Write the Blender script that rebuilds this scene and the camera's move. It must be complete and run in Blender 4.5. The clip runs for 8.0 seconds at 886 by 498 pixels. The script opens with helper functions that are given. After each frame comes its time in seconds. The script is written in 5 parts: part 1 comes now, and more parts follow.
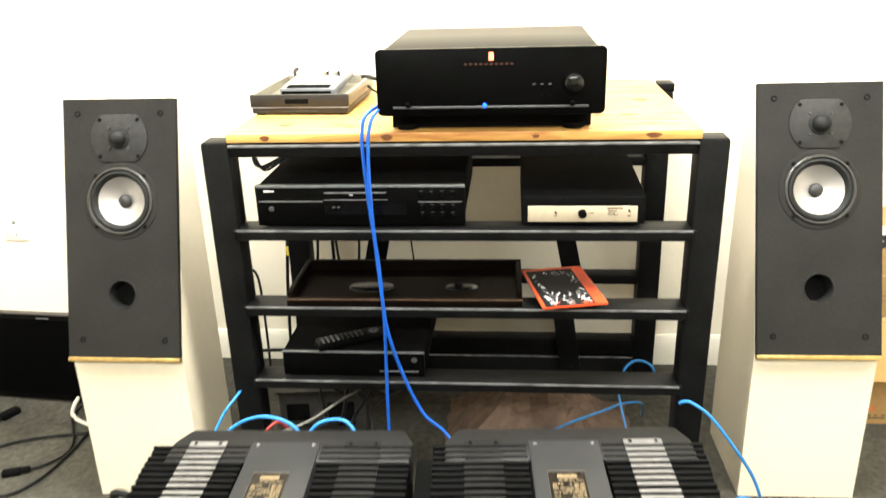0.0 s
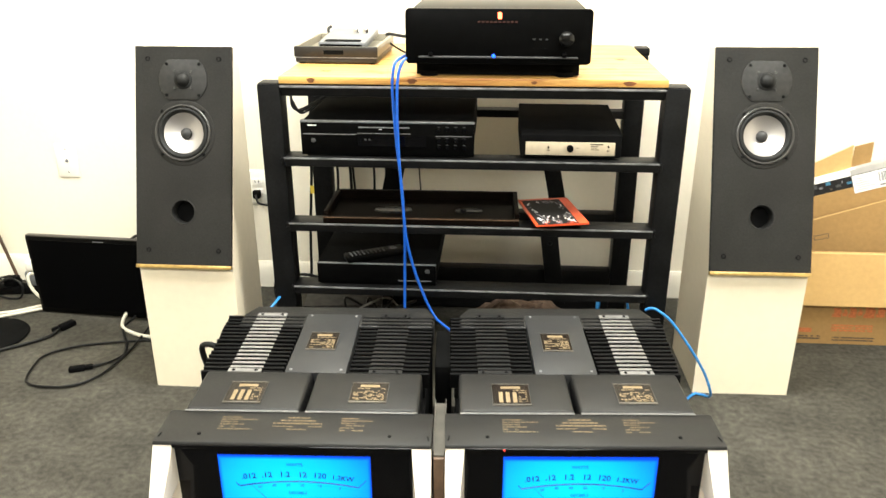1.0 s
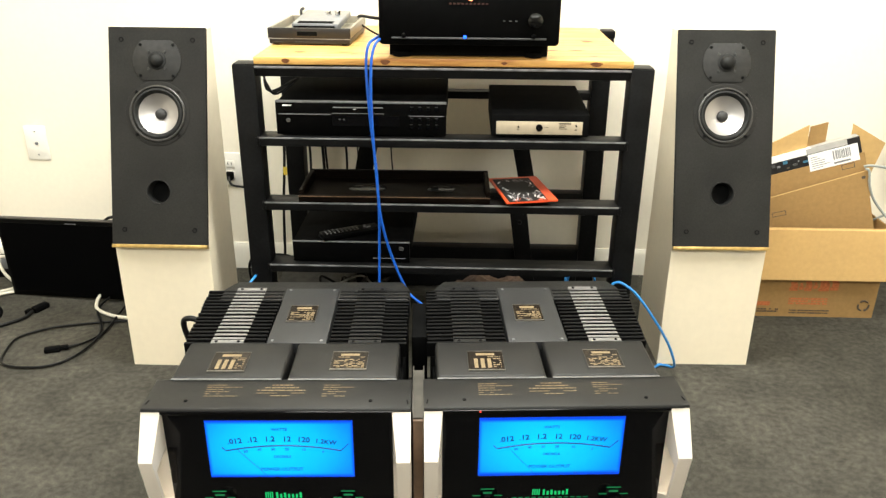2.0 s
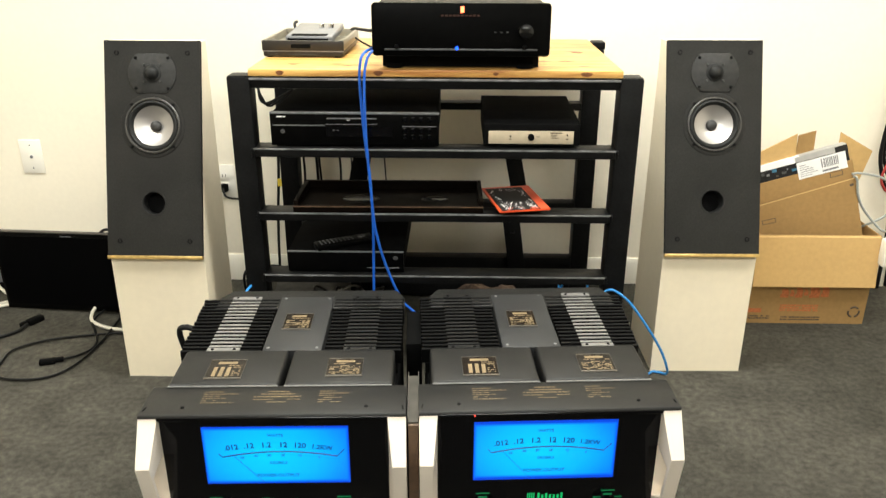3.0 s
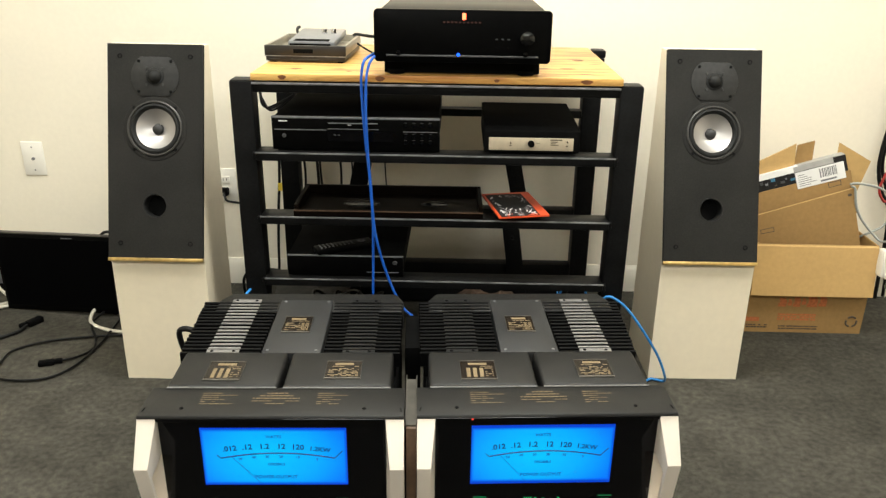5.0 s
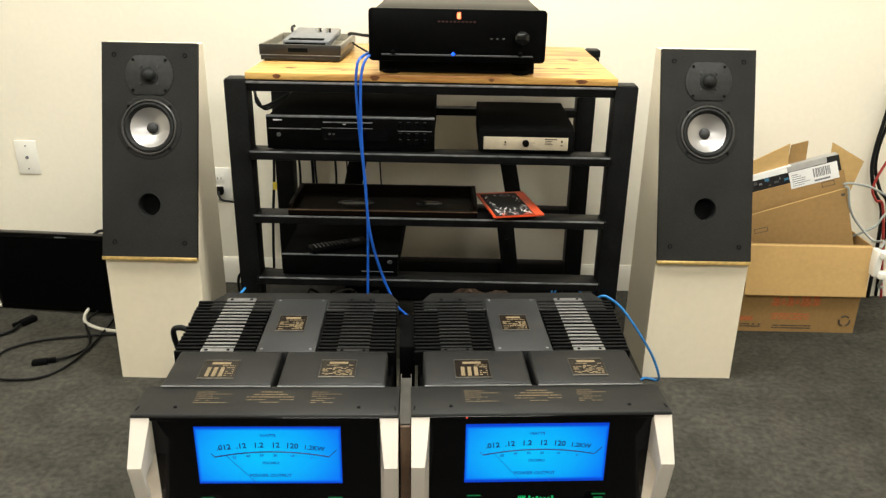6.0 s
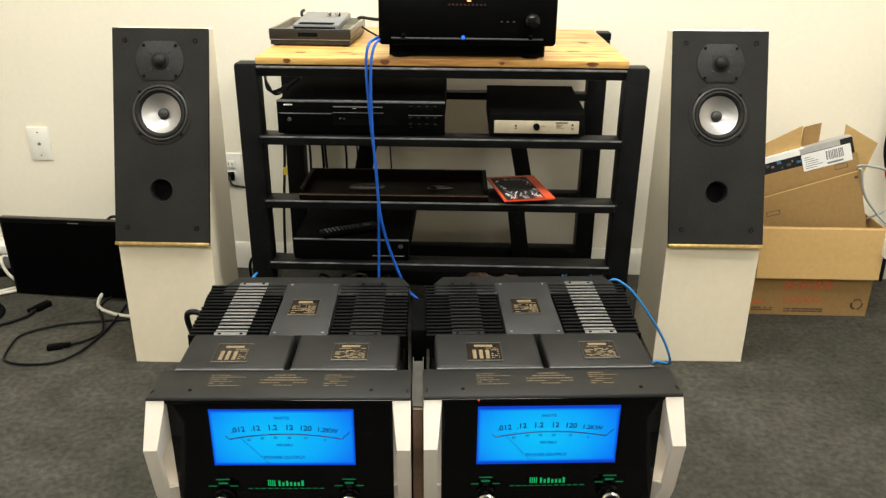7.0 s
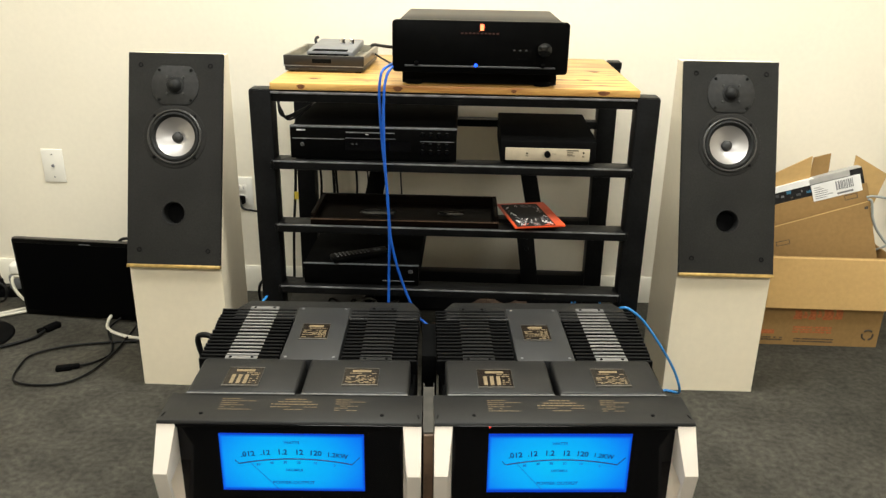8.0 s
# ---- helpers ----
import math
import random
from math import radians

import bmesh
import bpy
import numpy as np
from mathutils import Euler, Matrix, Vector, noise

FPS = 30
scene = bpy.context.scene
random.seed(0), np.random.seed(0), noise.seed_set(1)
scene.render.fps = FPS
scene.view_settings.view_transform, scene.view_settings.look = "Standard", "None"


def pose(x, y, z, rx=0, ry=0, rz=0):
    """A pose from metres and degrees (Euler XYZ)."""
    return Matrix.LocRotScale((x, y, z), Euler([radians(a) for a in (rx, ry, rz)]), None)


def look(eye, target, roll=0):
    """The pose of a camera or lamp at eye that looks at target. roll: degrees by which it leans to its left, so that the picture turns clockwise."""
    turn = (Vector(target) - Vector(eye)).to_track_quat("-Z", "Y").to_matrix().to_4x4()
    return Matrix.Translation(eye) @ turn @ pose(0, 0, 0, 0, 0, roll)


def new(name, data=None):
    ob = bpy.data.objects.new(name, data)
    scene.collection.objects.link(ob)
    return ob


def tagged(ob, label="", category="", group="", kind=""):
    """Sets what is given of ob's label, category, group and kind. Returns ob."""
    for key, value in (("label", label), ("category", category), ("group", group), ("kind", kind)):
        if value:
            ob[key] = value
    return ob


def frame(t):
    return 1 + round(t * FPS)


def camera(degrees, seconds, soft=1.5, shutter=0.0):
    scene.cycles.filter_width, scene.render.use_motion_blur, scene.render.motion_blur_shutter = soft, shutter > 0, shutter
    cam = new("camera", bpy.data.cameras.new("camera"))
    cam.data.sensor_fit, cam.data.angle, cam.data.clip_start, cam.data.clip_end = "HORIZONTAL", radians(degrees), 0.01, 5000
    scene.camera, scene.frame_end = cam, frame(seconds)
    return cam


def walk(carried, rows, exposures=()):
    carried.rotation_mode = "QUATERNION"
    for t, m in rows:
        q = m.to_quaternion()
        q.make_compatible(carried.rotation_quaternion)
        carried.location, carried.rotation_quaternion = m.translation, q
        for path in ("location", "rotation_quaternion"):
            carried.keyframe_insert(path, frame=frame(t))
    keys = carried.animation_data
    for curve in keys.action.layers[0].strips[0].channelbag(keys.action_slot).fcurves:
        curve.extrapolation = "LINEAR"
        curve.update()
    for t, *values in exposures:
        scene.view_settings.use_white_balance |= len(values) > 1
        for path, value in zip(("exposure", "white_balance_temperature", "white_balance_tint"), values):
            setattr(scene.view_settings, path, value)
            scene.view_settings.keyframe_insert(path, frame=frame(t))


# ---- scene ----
cam = camera(58.9, 8.0, 1.35, 0.4)
PATH = [
    (0, (0.319, 0.594, 1.248), (0.143, 2.451, 0.525), -1.8),
    (0.3, (0.318, 0.45, 1.240), (0.150, 2.301, 0.5), -1.2),
    (0.5, (0.302, 0.359, 1.253), (0.148, 2.217, 0.531), -0.6),
    (0.7, (0.291, 0.272, 1.243), (0.1055, 2.123, 0.508), -1.0),
    (1, (0.278, 0.204, 1.241), (0.148, 2.049, 0.481), -0.1),
    (1.5, (0.267, 0.156, 1.235), (0.17, 1.989, 0.441), 0.1),
    (1.7, (0.265, 0.15, 1.238), (0.202, 1.985, 0.446), -0.1),
    (2.8, (0.265, 0.124, 1.237), (0.231, 1.964, 0.453), 0.9),
    (3, (0.266, 0.121, 1.233), (0.235, 1.971, 0.475), 0.2),
    (3.5, (0.27, 0.111, 1.237), (0.233, 1.972, 0.507), 0.8),
    (4, (0.265, 0.111, 1.234), (0.226, 1.968, 0.492), 0.7),
    (4.5, (0.263, 0.11, 1.231), (0.236, 1.966, 0.486), 0.8),
    (4.7, (0.264, 0.111, 1.231), (0.235, 1.968, 0.491), 0.8),
    (5.8, (0.267, 0.11, 1.23), (0.243, 1.967, 0.487), 1.0),
    (6, (0.267, 0.109, 1.23), (0.25, 1.966, 0.489), 1.0),
    (6.5, (0.269, 0.108, 1.229), (0.239, 1.966, 0.489), 1.1),
    (7, (0.264, 0.105, 1.228), (0.223, 1.948, 0.452), 0.5),
    (7.5, (0.258, 0.101, 1.226), (0.22, 1.963, 0.496), 0.6),
    (8, (0.252, 0.101, 1.23), (0.195, 1.968, 0.514), 1.0),
]
EXPOSURES = [(0.0, 1.0), (0.5, 0.96), (1.0, 0.72), (1.5, 0.55), (2.2, 0.33), (3.0, 0.17), (3.5, 0.05), (4.5, -0.09), (6.0, -0.2), (8.0, -0.24)]
walk(cam, [(t, look(eye, target, roll)) for t, eye, target, roll in PATH], EXPOSURES)

# ---- world and lights ----
world = bpy.data.worlds.new("world")
scene.world = world
world.use_nodes = True
world.node_tree.nodes["Background"].inputs[0].default_value = (1.0, 0.93, 0.82, 1)
world.node_tree.nodes["Background"].inputs[1].default_value = 0.02

WALL_Y, LEFT_X, RIGHT_X, BACK_Y, CEIL_Z = 2.82, -2.4, 2.7, -4.6, 2.5


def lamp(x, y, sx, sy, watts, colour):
    data = bpy.data.lights.new("assumed_ceiling_lamp", "AREA")
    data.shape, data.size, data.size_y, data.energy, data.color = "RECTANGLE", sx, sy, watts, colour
    ob = new("assumed_ceiling_lamp", data)
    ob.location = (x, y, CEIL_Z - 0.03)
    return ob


# Unseen ceiling lamps; the first is added to brighten the wall's middle.
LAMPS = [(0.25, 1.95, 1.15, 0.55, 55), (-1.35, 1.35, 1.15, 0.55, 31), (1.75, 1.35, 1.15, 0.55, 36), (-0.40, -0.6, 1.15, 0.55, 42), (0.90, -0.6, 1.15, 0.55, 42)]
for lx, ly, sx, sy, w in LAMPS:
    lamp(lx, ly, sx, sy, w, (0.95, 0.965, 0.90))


# ---- materials ----
def material(name, base, rough=0.5, metal=0.0, grain=(), bump=0.0, bump_scale=200.0, emit=None, spec=0.5, spread=0.0, coat=0.0):
    """grain: rows of (scale, detail, amount) of lightness noise. spread: variation from object to object."""
    m = bpy.data.materials.new(name)
    m.use_nodes = True
    nt = m.node_tree
    p = nt.nodes["Principled BSDF"]
    p.inputs["Roughness"].default_value, p.inputs["Metallic"].default_value = rough, metal
    p.inputs["Specular IOR Level"].default_value = spec
    p.inputs["Coat Weight"].default_value = coat
    p.inputs["Coat Roughness"].default_value = 0.08
    tex = nt.nodes.new("ShaderNodeTexCoord")
    colour = nt.nodes.new("ShaderNodeRGB")
    colour.outputs[0].default_value = (*base, 1)
    out = colour.outputs[0]
    for scale, detail, amount in grain:
        n = nt.nodes.new("ShaderNodeTexNoise")
        n.inputs["Scale"].default_value, n.inputs["Detail"].default_value = scale, detail
        nt.links.new(tex.outputs["Object"], n.inputs["Vector"])
        r = nt.nodes.new("ShaderNodeMapRange")
        r.inputs[1].default_value, r.inputs[2].default_value = 0.3, 0.7
        r.inputs[3].default_value, r.inputs[4].default_value = 1 - amount, 1 + amount
        nt.links.new(n.outputs["Fac"], r.inputs[0])
        v = nt.nodes.new("ShaderNodeVectorMath")
        v.operation = "SCALE"
        nt.links.new(out, v.inputs[0])
        nt.links.new(r.outputs[0], v.inputs[3])
        out = v.outputs[0]
    if spread:
        info = nt.nodes.new("ShaderNodeObjectInfo")
        r = nt.nodes.new("ShaderNodeMapRange")
        r.inputs[3].default_value, r.inputs[4].default_value = 1 - spread, 1 + spread
        nt.links.new(info.outputs["Random"], r.inputs[0])
        v = nt.nodes.new("ShaderNodeVectorMath")
        v.operation = "SCALE"
        nt.links.new(out, v.inputs[0])
        nt.links.new(r.outputs[0], v.inputs[3])
        out = v.outputs[0]
    nt.links.new(out, p.inputs["Base Color"])
    if bump:
        n = nt.nodes.new("ShaderNodeTexNoise")
        n.inputs["Scale"].default_value, n.inputs["Detail"].default_value = bump_scale, 4
        nt.links.new(tex.outputs["Object"], n.inputs["Vector"])
        b = nt.nodes.new("ShaderNodeBump")
        b.inputs["Strength"].default_value, b.inputs["Distance"].default_value = bump, 0.002
        nt.links.new(n.outputs["Fac"], b.inputs["Height"])
        nt.links.new(b.outputs[0], p.inputs["Normal"])
    if emit:
        p.inputs["Emission Color"].default_value = (*emit[0], 1)
        p.inputs["Emission Strength"].default_value = emit[1]
    return m


M_WALL = material("wall_paint", (0.82, 0.76, 0.635), 0.6, grain=[(1.2, 3, 0.03), (60, 3, 0.015)], bump=0.12, bump_scale=260)
M_CEIL = material("ceiling_paint", (0.8, 0.78, 0.72), 0.8, grain=[(3, 3, 0.04)])
M_TRIM = material("trim_paint", (0.80, 0.76, 0.66), 0.4, grain=[(5, 3, 0.05)])
M_CARPET = material("carpet", (0.0525, 0.0492, 0.0405), 0.95, grain=[(1.6, 4, 0.2), (9, 4, 0.2), (60, 4, 0.3), (420, 2, 0.4)], bump=0.6, bump_scale=420, spec=0.1)
M_BLACK_STEEL = material("black_painted_steel", (0.0050, 0.0050, 0.0052), 0.45, grain=[(14, 4, 0.35), (160, 3, 0.3)], bump=0.12, bump_scale=300, spec=0.12)
# Pale steel tone; on rack edges it stands for the bevel highlight.
M_PALE_STEEL = material("pale_steel_and_highlight", (0.19, 0.19, 0.195), 0.4, metal=0.3, grain=[(30, 4, 0.5)])
M_BLACK = material("black_lacquer", (0.0015, 0.0015, 0.0015), 0.34, grain=[(40, 3, 0.3)], spec=0.05)
M_BLACK_MATT = material("matt_black", (0.0035, 0.0035, 0.0035), 0.85, grain=[(30, 3, 0.3)], spec=0.04)
M_GLOSS_BLACK = material("gloss_black_glass", (0.0015, 0.0015, 0.002), 0.12, spec=0.22)
M_BEZEL_LIT = material("bezel_plastic_lit", (0.045, 0.038, 0.034), 0.45, grain=[(60, 3, 0.2)])
M_SCREEN = material("screen_black", (0.0015, 0.0015, 0.0017), 0.35, spec=0.03)
M_BAFFLE = material("baffle_grey", (0.0152, 0.0145, 0.0132), 0.62, grain=[(7, 4, 0.22), (220, 3, 0.18)], bump=0.06, bump_scale=500, spec=0.15)
M_CREAM = material("cream_laminate", (0.82, 0.73, 0.565), 0.42, grain=[(2.5, 3, 0.04), (45, 4, 0.02)], bump=0.05, bump_scale=120)
M_GOLD = material("gold_strip", (0.55, 0.38, 0.14), 0.35, metal=0.8, grain=[(60, 3, 0.25)])
M_CONE = material("aluminium_cone", (0.44, 0.42, 0.41), 0.36, metal=0.7, grain=[(30, 2, 0.03)])
M_RUBBER = material("rubber", (0.012, 0.012, 0.0115), 0.55, grain=[(80, 3, 0.2)], spec=0.2)
M_BASKET = material("woofer_basket", (0.022, 0.0215, 0.020), 0.45, grain=[(80, 3, 0.2)])
M_RING = material("woofer_ring", (0.040, 0.038, 0.035), 0.35, grain=[(80, 3, 0.15)])
M_BASKET_DARK = material("tweeter_plate", (0.021, 0.0205, 0.0195), 0.5, grain=[(80, 3, 0.2)], spec=0.2)
M_PLUG = material("phase_plug", (0.014, 0.013, 0.0125), 0.5)
M_HOLE = material("port_dark", (0.004, 0.004, 0.004), 0.8, spec=0.05)
M_AMP = material("amp_enamel", (0.0102, 0.0100, 0.0096), 0.45, grain=[(9, 3, 0.1), (300, 3, 0.18)], bump=0.18, bump_scale=700, spec=0.28)
M_AMP_PANEL = material("amp_panel", (0.029, 0.0295, 0.0305), 0.42, metal=0.2, grain=[(9, 3, 0.1), (300, 3, 0.12)], bump=0.1, bump_scale=700, spec=0.3)
M_LIP_HIGHLIGHT = material("lip_highlight", (0.17, 0.17, 0.17), 0.35, metal=0.5, grain=[(60, 3, 0.2)])
M_FIN = material("black_anodised_fin", (0.0020, 0.0020, 0.0021), 0.5, grain=[(60, 3, 0.3)], spread=0.2, spec=0.1)
# Lit and unlit tones of one milled band; screws share the first.
M_SCREW_LIT_BAND = material("screw_and_lit_band", (0.235, 0.23, 0.227), 0.40, metal=0.6, grain=[(60, 3, 0.15)], spread=0.08)
M_DIM_BAND = material("milled_band_dim", (0.0105, 0.0105, 0.0107), 0.42, metal=0.2, grain=[(60, 3, 0.2)], spread=0.12, spec=0.25)
M_HANDLE = material("champagne_aluminium", (0.76, 0.685, 0.60), 0.42, metal=0.2, grain=[(8, 3, 0.05)])
M_GOLD_INK = material("gold_ink", (0.185, 0.135, 0.072), 0.5, metal=0.2, grain=[(300, 3, 0.35)])
M_PLATE_DARK = material("plaque_dark", (0.012, 0.009, 0.007), 0.25, grain=[(90, 3, 0.4)], spec=0.2)
# Paler and darker tones of one plaque rim, as light falls on it.
M_PLATE_RIM = material("plaque_rim", (0.17, 0.155, 0.135), 0.3, metal=0.6, grain=[(90, 3, 0.2)])
M_PLATE_SIDE = material("plaque_side", (0.04, 0.036, 0.03), 0.4, metal=0.4)
M_GREEN = material("green_glow", (0.0, 0.2, 0.05), 0.4, emit=((0.01, 0.55, 0.16), 0.55))
M_GREEN_DIM = material("green_dim", (0.0, 0.1, 0.03), 0.4, emit=((0.01, 0.3, 0.1), 0.25))
M_METER_INK = material("meter_ink", (0.0, 0.02, 0.12), 0.5, emit=((0.0, 0.05, 0.30), 0.4))
M_METER_INK_SOFT = material("meter_ink_soft", (0.0, 0.08, 0.32), 0.5, emit=((0.0, 0.10, 0.45), 0.5))
M_RED_LED = material("red_display", (0.3, 0.02, 0.01), 0.4, emit=((1.0, 0.16, 0.06), 5.0))
M_RED_DOT = material("red_dot", (0.3, 0.02, 0.01), 0.4, emit=((1.0, 0.05, 0.03), 1.0))
M_BLUE_LED = material("blue_led", (0.01, 0.05, 0.4), 0.3, emit=((0.005, 0.07, 1.0), 3.5))
M_ORANGE_INK = material("copper_ink", (0.040, 0.013, 0.010), 0.4)
M_CHROME = material("chrome", (0.75, 0.75, 0.76), 0.15, metal=1.0)
M_SILVER_EDGE = material("brushed_edge", (0.20, 0.21, 0.22), 0.35, metal=0.5, grain=[(60, 3, 0.2)])
M_INK_GREY = material("grey_print", (0.16, 0.16, 0.17), 0.5)
M_INK_DIM = material("dim_print", (0.045, 0.045, 0.047), 0.5)
M_KNOB = material("gloss_knob", (0.0025, 0.0025, 0.0025), 0.18, spec=0.45)
M_BLUE_CABLE = material("blue_cable", (0.006, 0.088, 0.47), 0.38, grain=[(50, 2, 0.1)])
M_CYAN_CABLE = material("light_blue_cable", (0.022, 0.20, 0.52), 0.4, grain=[(50, 2, 0.1)])
M_BLACK_CABLE = material("black_cable", (0.006, 0.006, 0.006), 0.45, spec=0.2)
M_GREY_CABLE = material("grey_cable", (0.30, 0.32, 0.30), 0.5)
M_GREY_LEAD = material("dull_grey_lead", (0.13, 0.125, 0.11), 0.5, grain=[(60, 3, 0.3)])
M_WHITE_CABLE = material("white_cable", (0.62, 0.59, 0.50), 0.5)
M_WHITE_PLASTIC = material("white_plastic", (0.82, 0.79, 0.72), 0.35, grain=[(20, 3, 0.03)])
M_CARD = material("cardboard", (0.305, 0.180, 0.062), 0.8, grain=[(3, 3, 0.06), (70, 4, 0.07)], bump=0.15, bump_scale=90)
# Lit copy of the cardboard, for flaps and edges that catch light.
M_CARD_LIT = material("cardboard_lit", (0.50, 0.318, 0.122), 0.8, grain=[(3, 3, 0.05), (70, 4, 0.05)], bump=0.12, bump_scale=90)
M_ORANGE_PRINT = material("orange_print", (0.45, 0.13, 0.04), 0.7, grain=[(120, 3, 0.25)])
M_BLACK_PRINT = material("black_print", (0.07, 0.05, 0.035), 0.7)
M_PARCEL_BLUE = material("blue_print", (0.03, 0.13, 0.22), 0.5, grain=[(90, 3, 0.3)])
M_PAPER_GREY = material("grey_carton", (0.36, 0.35, 0.33), 0.6, grain=[(30, 3, 0.1)])
M_PAPER = material("white_paper", (0.75, 0.74, 0.73), 0.6, grain=[(20, 3, 0.04)])
M_MAG_RED = material("magazine_red", (0.60, 0.068, 0.018), 0.35, grain=[(14, 3, 0.2)])
M_MAG_DARK = material("magazine_dark", (0.010, 0.009, 0.009), 0.6, grain=[(60, 3, 0.4)], spec=0.2)
M_PAPER_BROWN = material("brown_paper", (0.105, 0.065, 0.044), 0.8, grain=[(9, 4, 0.3), (60, 3, 0.2)], bump=0.4, bump_scale=40)
M_TRAY = material("dark_walnut", (0.0036, 0.0023, 0.0016), 0.4, grain=[(8, 3, 0.3), (120, 3, 0.3)], spec=0.04)
M_TRAY_EDGE = material("worn_walnut", (0.07, 0.04, 0.024), 0.45, grain=[(40, 4, 0.4)])
M_STAND_WOOD = material("brown_board", (0.085, 0.05, 0.028), 0.6, grain=[(12, 4, 0.3), (90, 3, 0.2)])
M_STAND_CAP = material("grey_channel", (0.06, 0.055, 0.046), 0.5, metal=0.3, grain=[(40, 3, 0.2)])
M_SLATE = material("brown_grey_plastic", (0.014, 0.012, 0.0105), 0.4, grain=[(50, 3, 0.2)])
M_SLATE_TOP = material("smoked_lid", (0.21, 0.19, 0.145), 0.3, grain=[(12, 3, 0.15)])
M_SILVER_PLASTIC = material("silver_plastic", (0.20, 0.205, 0.215), 0.35, metal=0.3, grain=[(50, 3, 0.1)])
M_FACEPLATE = material("cream_faceplate", (0.56, 0.475, 0.35), 0.35, metal=0.2, grain=[(40, 3, 0.08)])
M_YELLOW = material("yellow_tag", (0.75, 0.55, 0.05), 0.5)
M_RED_CABLE = material("red_cable", (0.32, 0.025, 0.02), 0.45)
# Glowing panel of the unseen ceiling lights.
M_DIFFUSER = material("lamp_diffuser", (0.9, 0.9, 0.88), 0.5, emit=((1.0, 0.93, 0.82), 3.0))
M_DUST = material("dusty_junk", (0.024, 0.022, 0.020), 0.7, grain=[(40, 4, 0.5)])


def wood_material():
    m = material("pine_board", (0.62, 0.36, 0.13), 0.38)
    nt = m.node_tree
    p = nt.nodes["Principled BSDF"]
    tex = nt.nodes.new("ShaderNodeTexCoord")
    mp = nt.nodes.new("ShaderNodeMapping")
    mp.inputs["Scale"].default_value = (1.2, 14, 14)
    nt.links.new(tex.outputs["Object"], mp.inputs["Vector"])
    n = nt.nodes.new("ShaderNodeTexNoise")
    n.inputs["Scale"].default_value, n.inputs["Detail"].default_value, n.inputs["Distortion"].default_value = 3.2, 6, 0.8
    nt.links.new(mp.outputs[0], n.inputs["Vector"])
    ramp = nt.nodes.new("ShaderNodeValToRGB")
    ramp.color_ramp.elements[0].position, ramp.color_ramp.elements[0].color = 0.33, (0.34, 0.14, 0.036, 1)
    ramp.color_ramp.elements[1].position, ramp.color_ramp.elements[1].color = 0.52, (0.62, 0.36, 0.105, 1)
    e = ramp.color_ramp.elements.new(0.75)
    e.color = (0.74, 0.48, 0.155, 1)
    nt.links.new(n.outputs["Fac"], ramp.inputs[0])
    mp2 = nt.nodes.new("ShaderNodeMapping")
    mp2.inputs["Scale"].default_value = (1.0, 1.9, 1.9)
    nt.links.new(tex.outputs["Object"], mp2.inputs["Vector"])
    v = nt.nodes.new("ShaderNodeTexVoronoi")
    v.inputs["Scale"].default_value = 6.5
    nt.links.new(mp2.outputs[0], v.inputs["Vector"])
    k = nt.nodes.new("ShaderNodeMapRange")
    k.inputs[1].default_value, k.inputs[2].default_value = 0.07, 0.19
    k.inputs[3].default_value, k.inputs[4].default_value = 1.0, 0.0
    nt.links.new(v.outputs["Distance"], k.inputs[0])
    mix = nt.nodes.new("ShaderNodeMixRGB")
    mix.inputs[2].default_value = (0.14, 0.05, 0.015, 1)
    nt.links.new(k.outputs[0], mix.inputs[0])
    nt.links.new(ramp.outputs[0], mix.inputs[1])
    nt.links.new(mix.outputs[0], p.inputs["Base Color"])
    return m


M_PINE = wood_material()


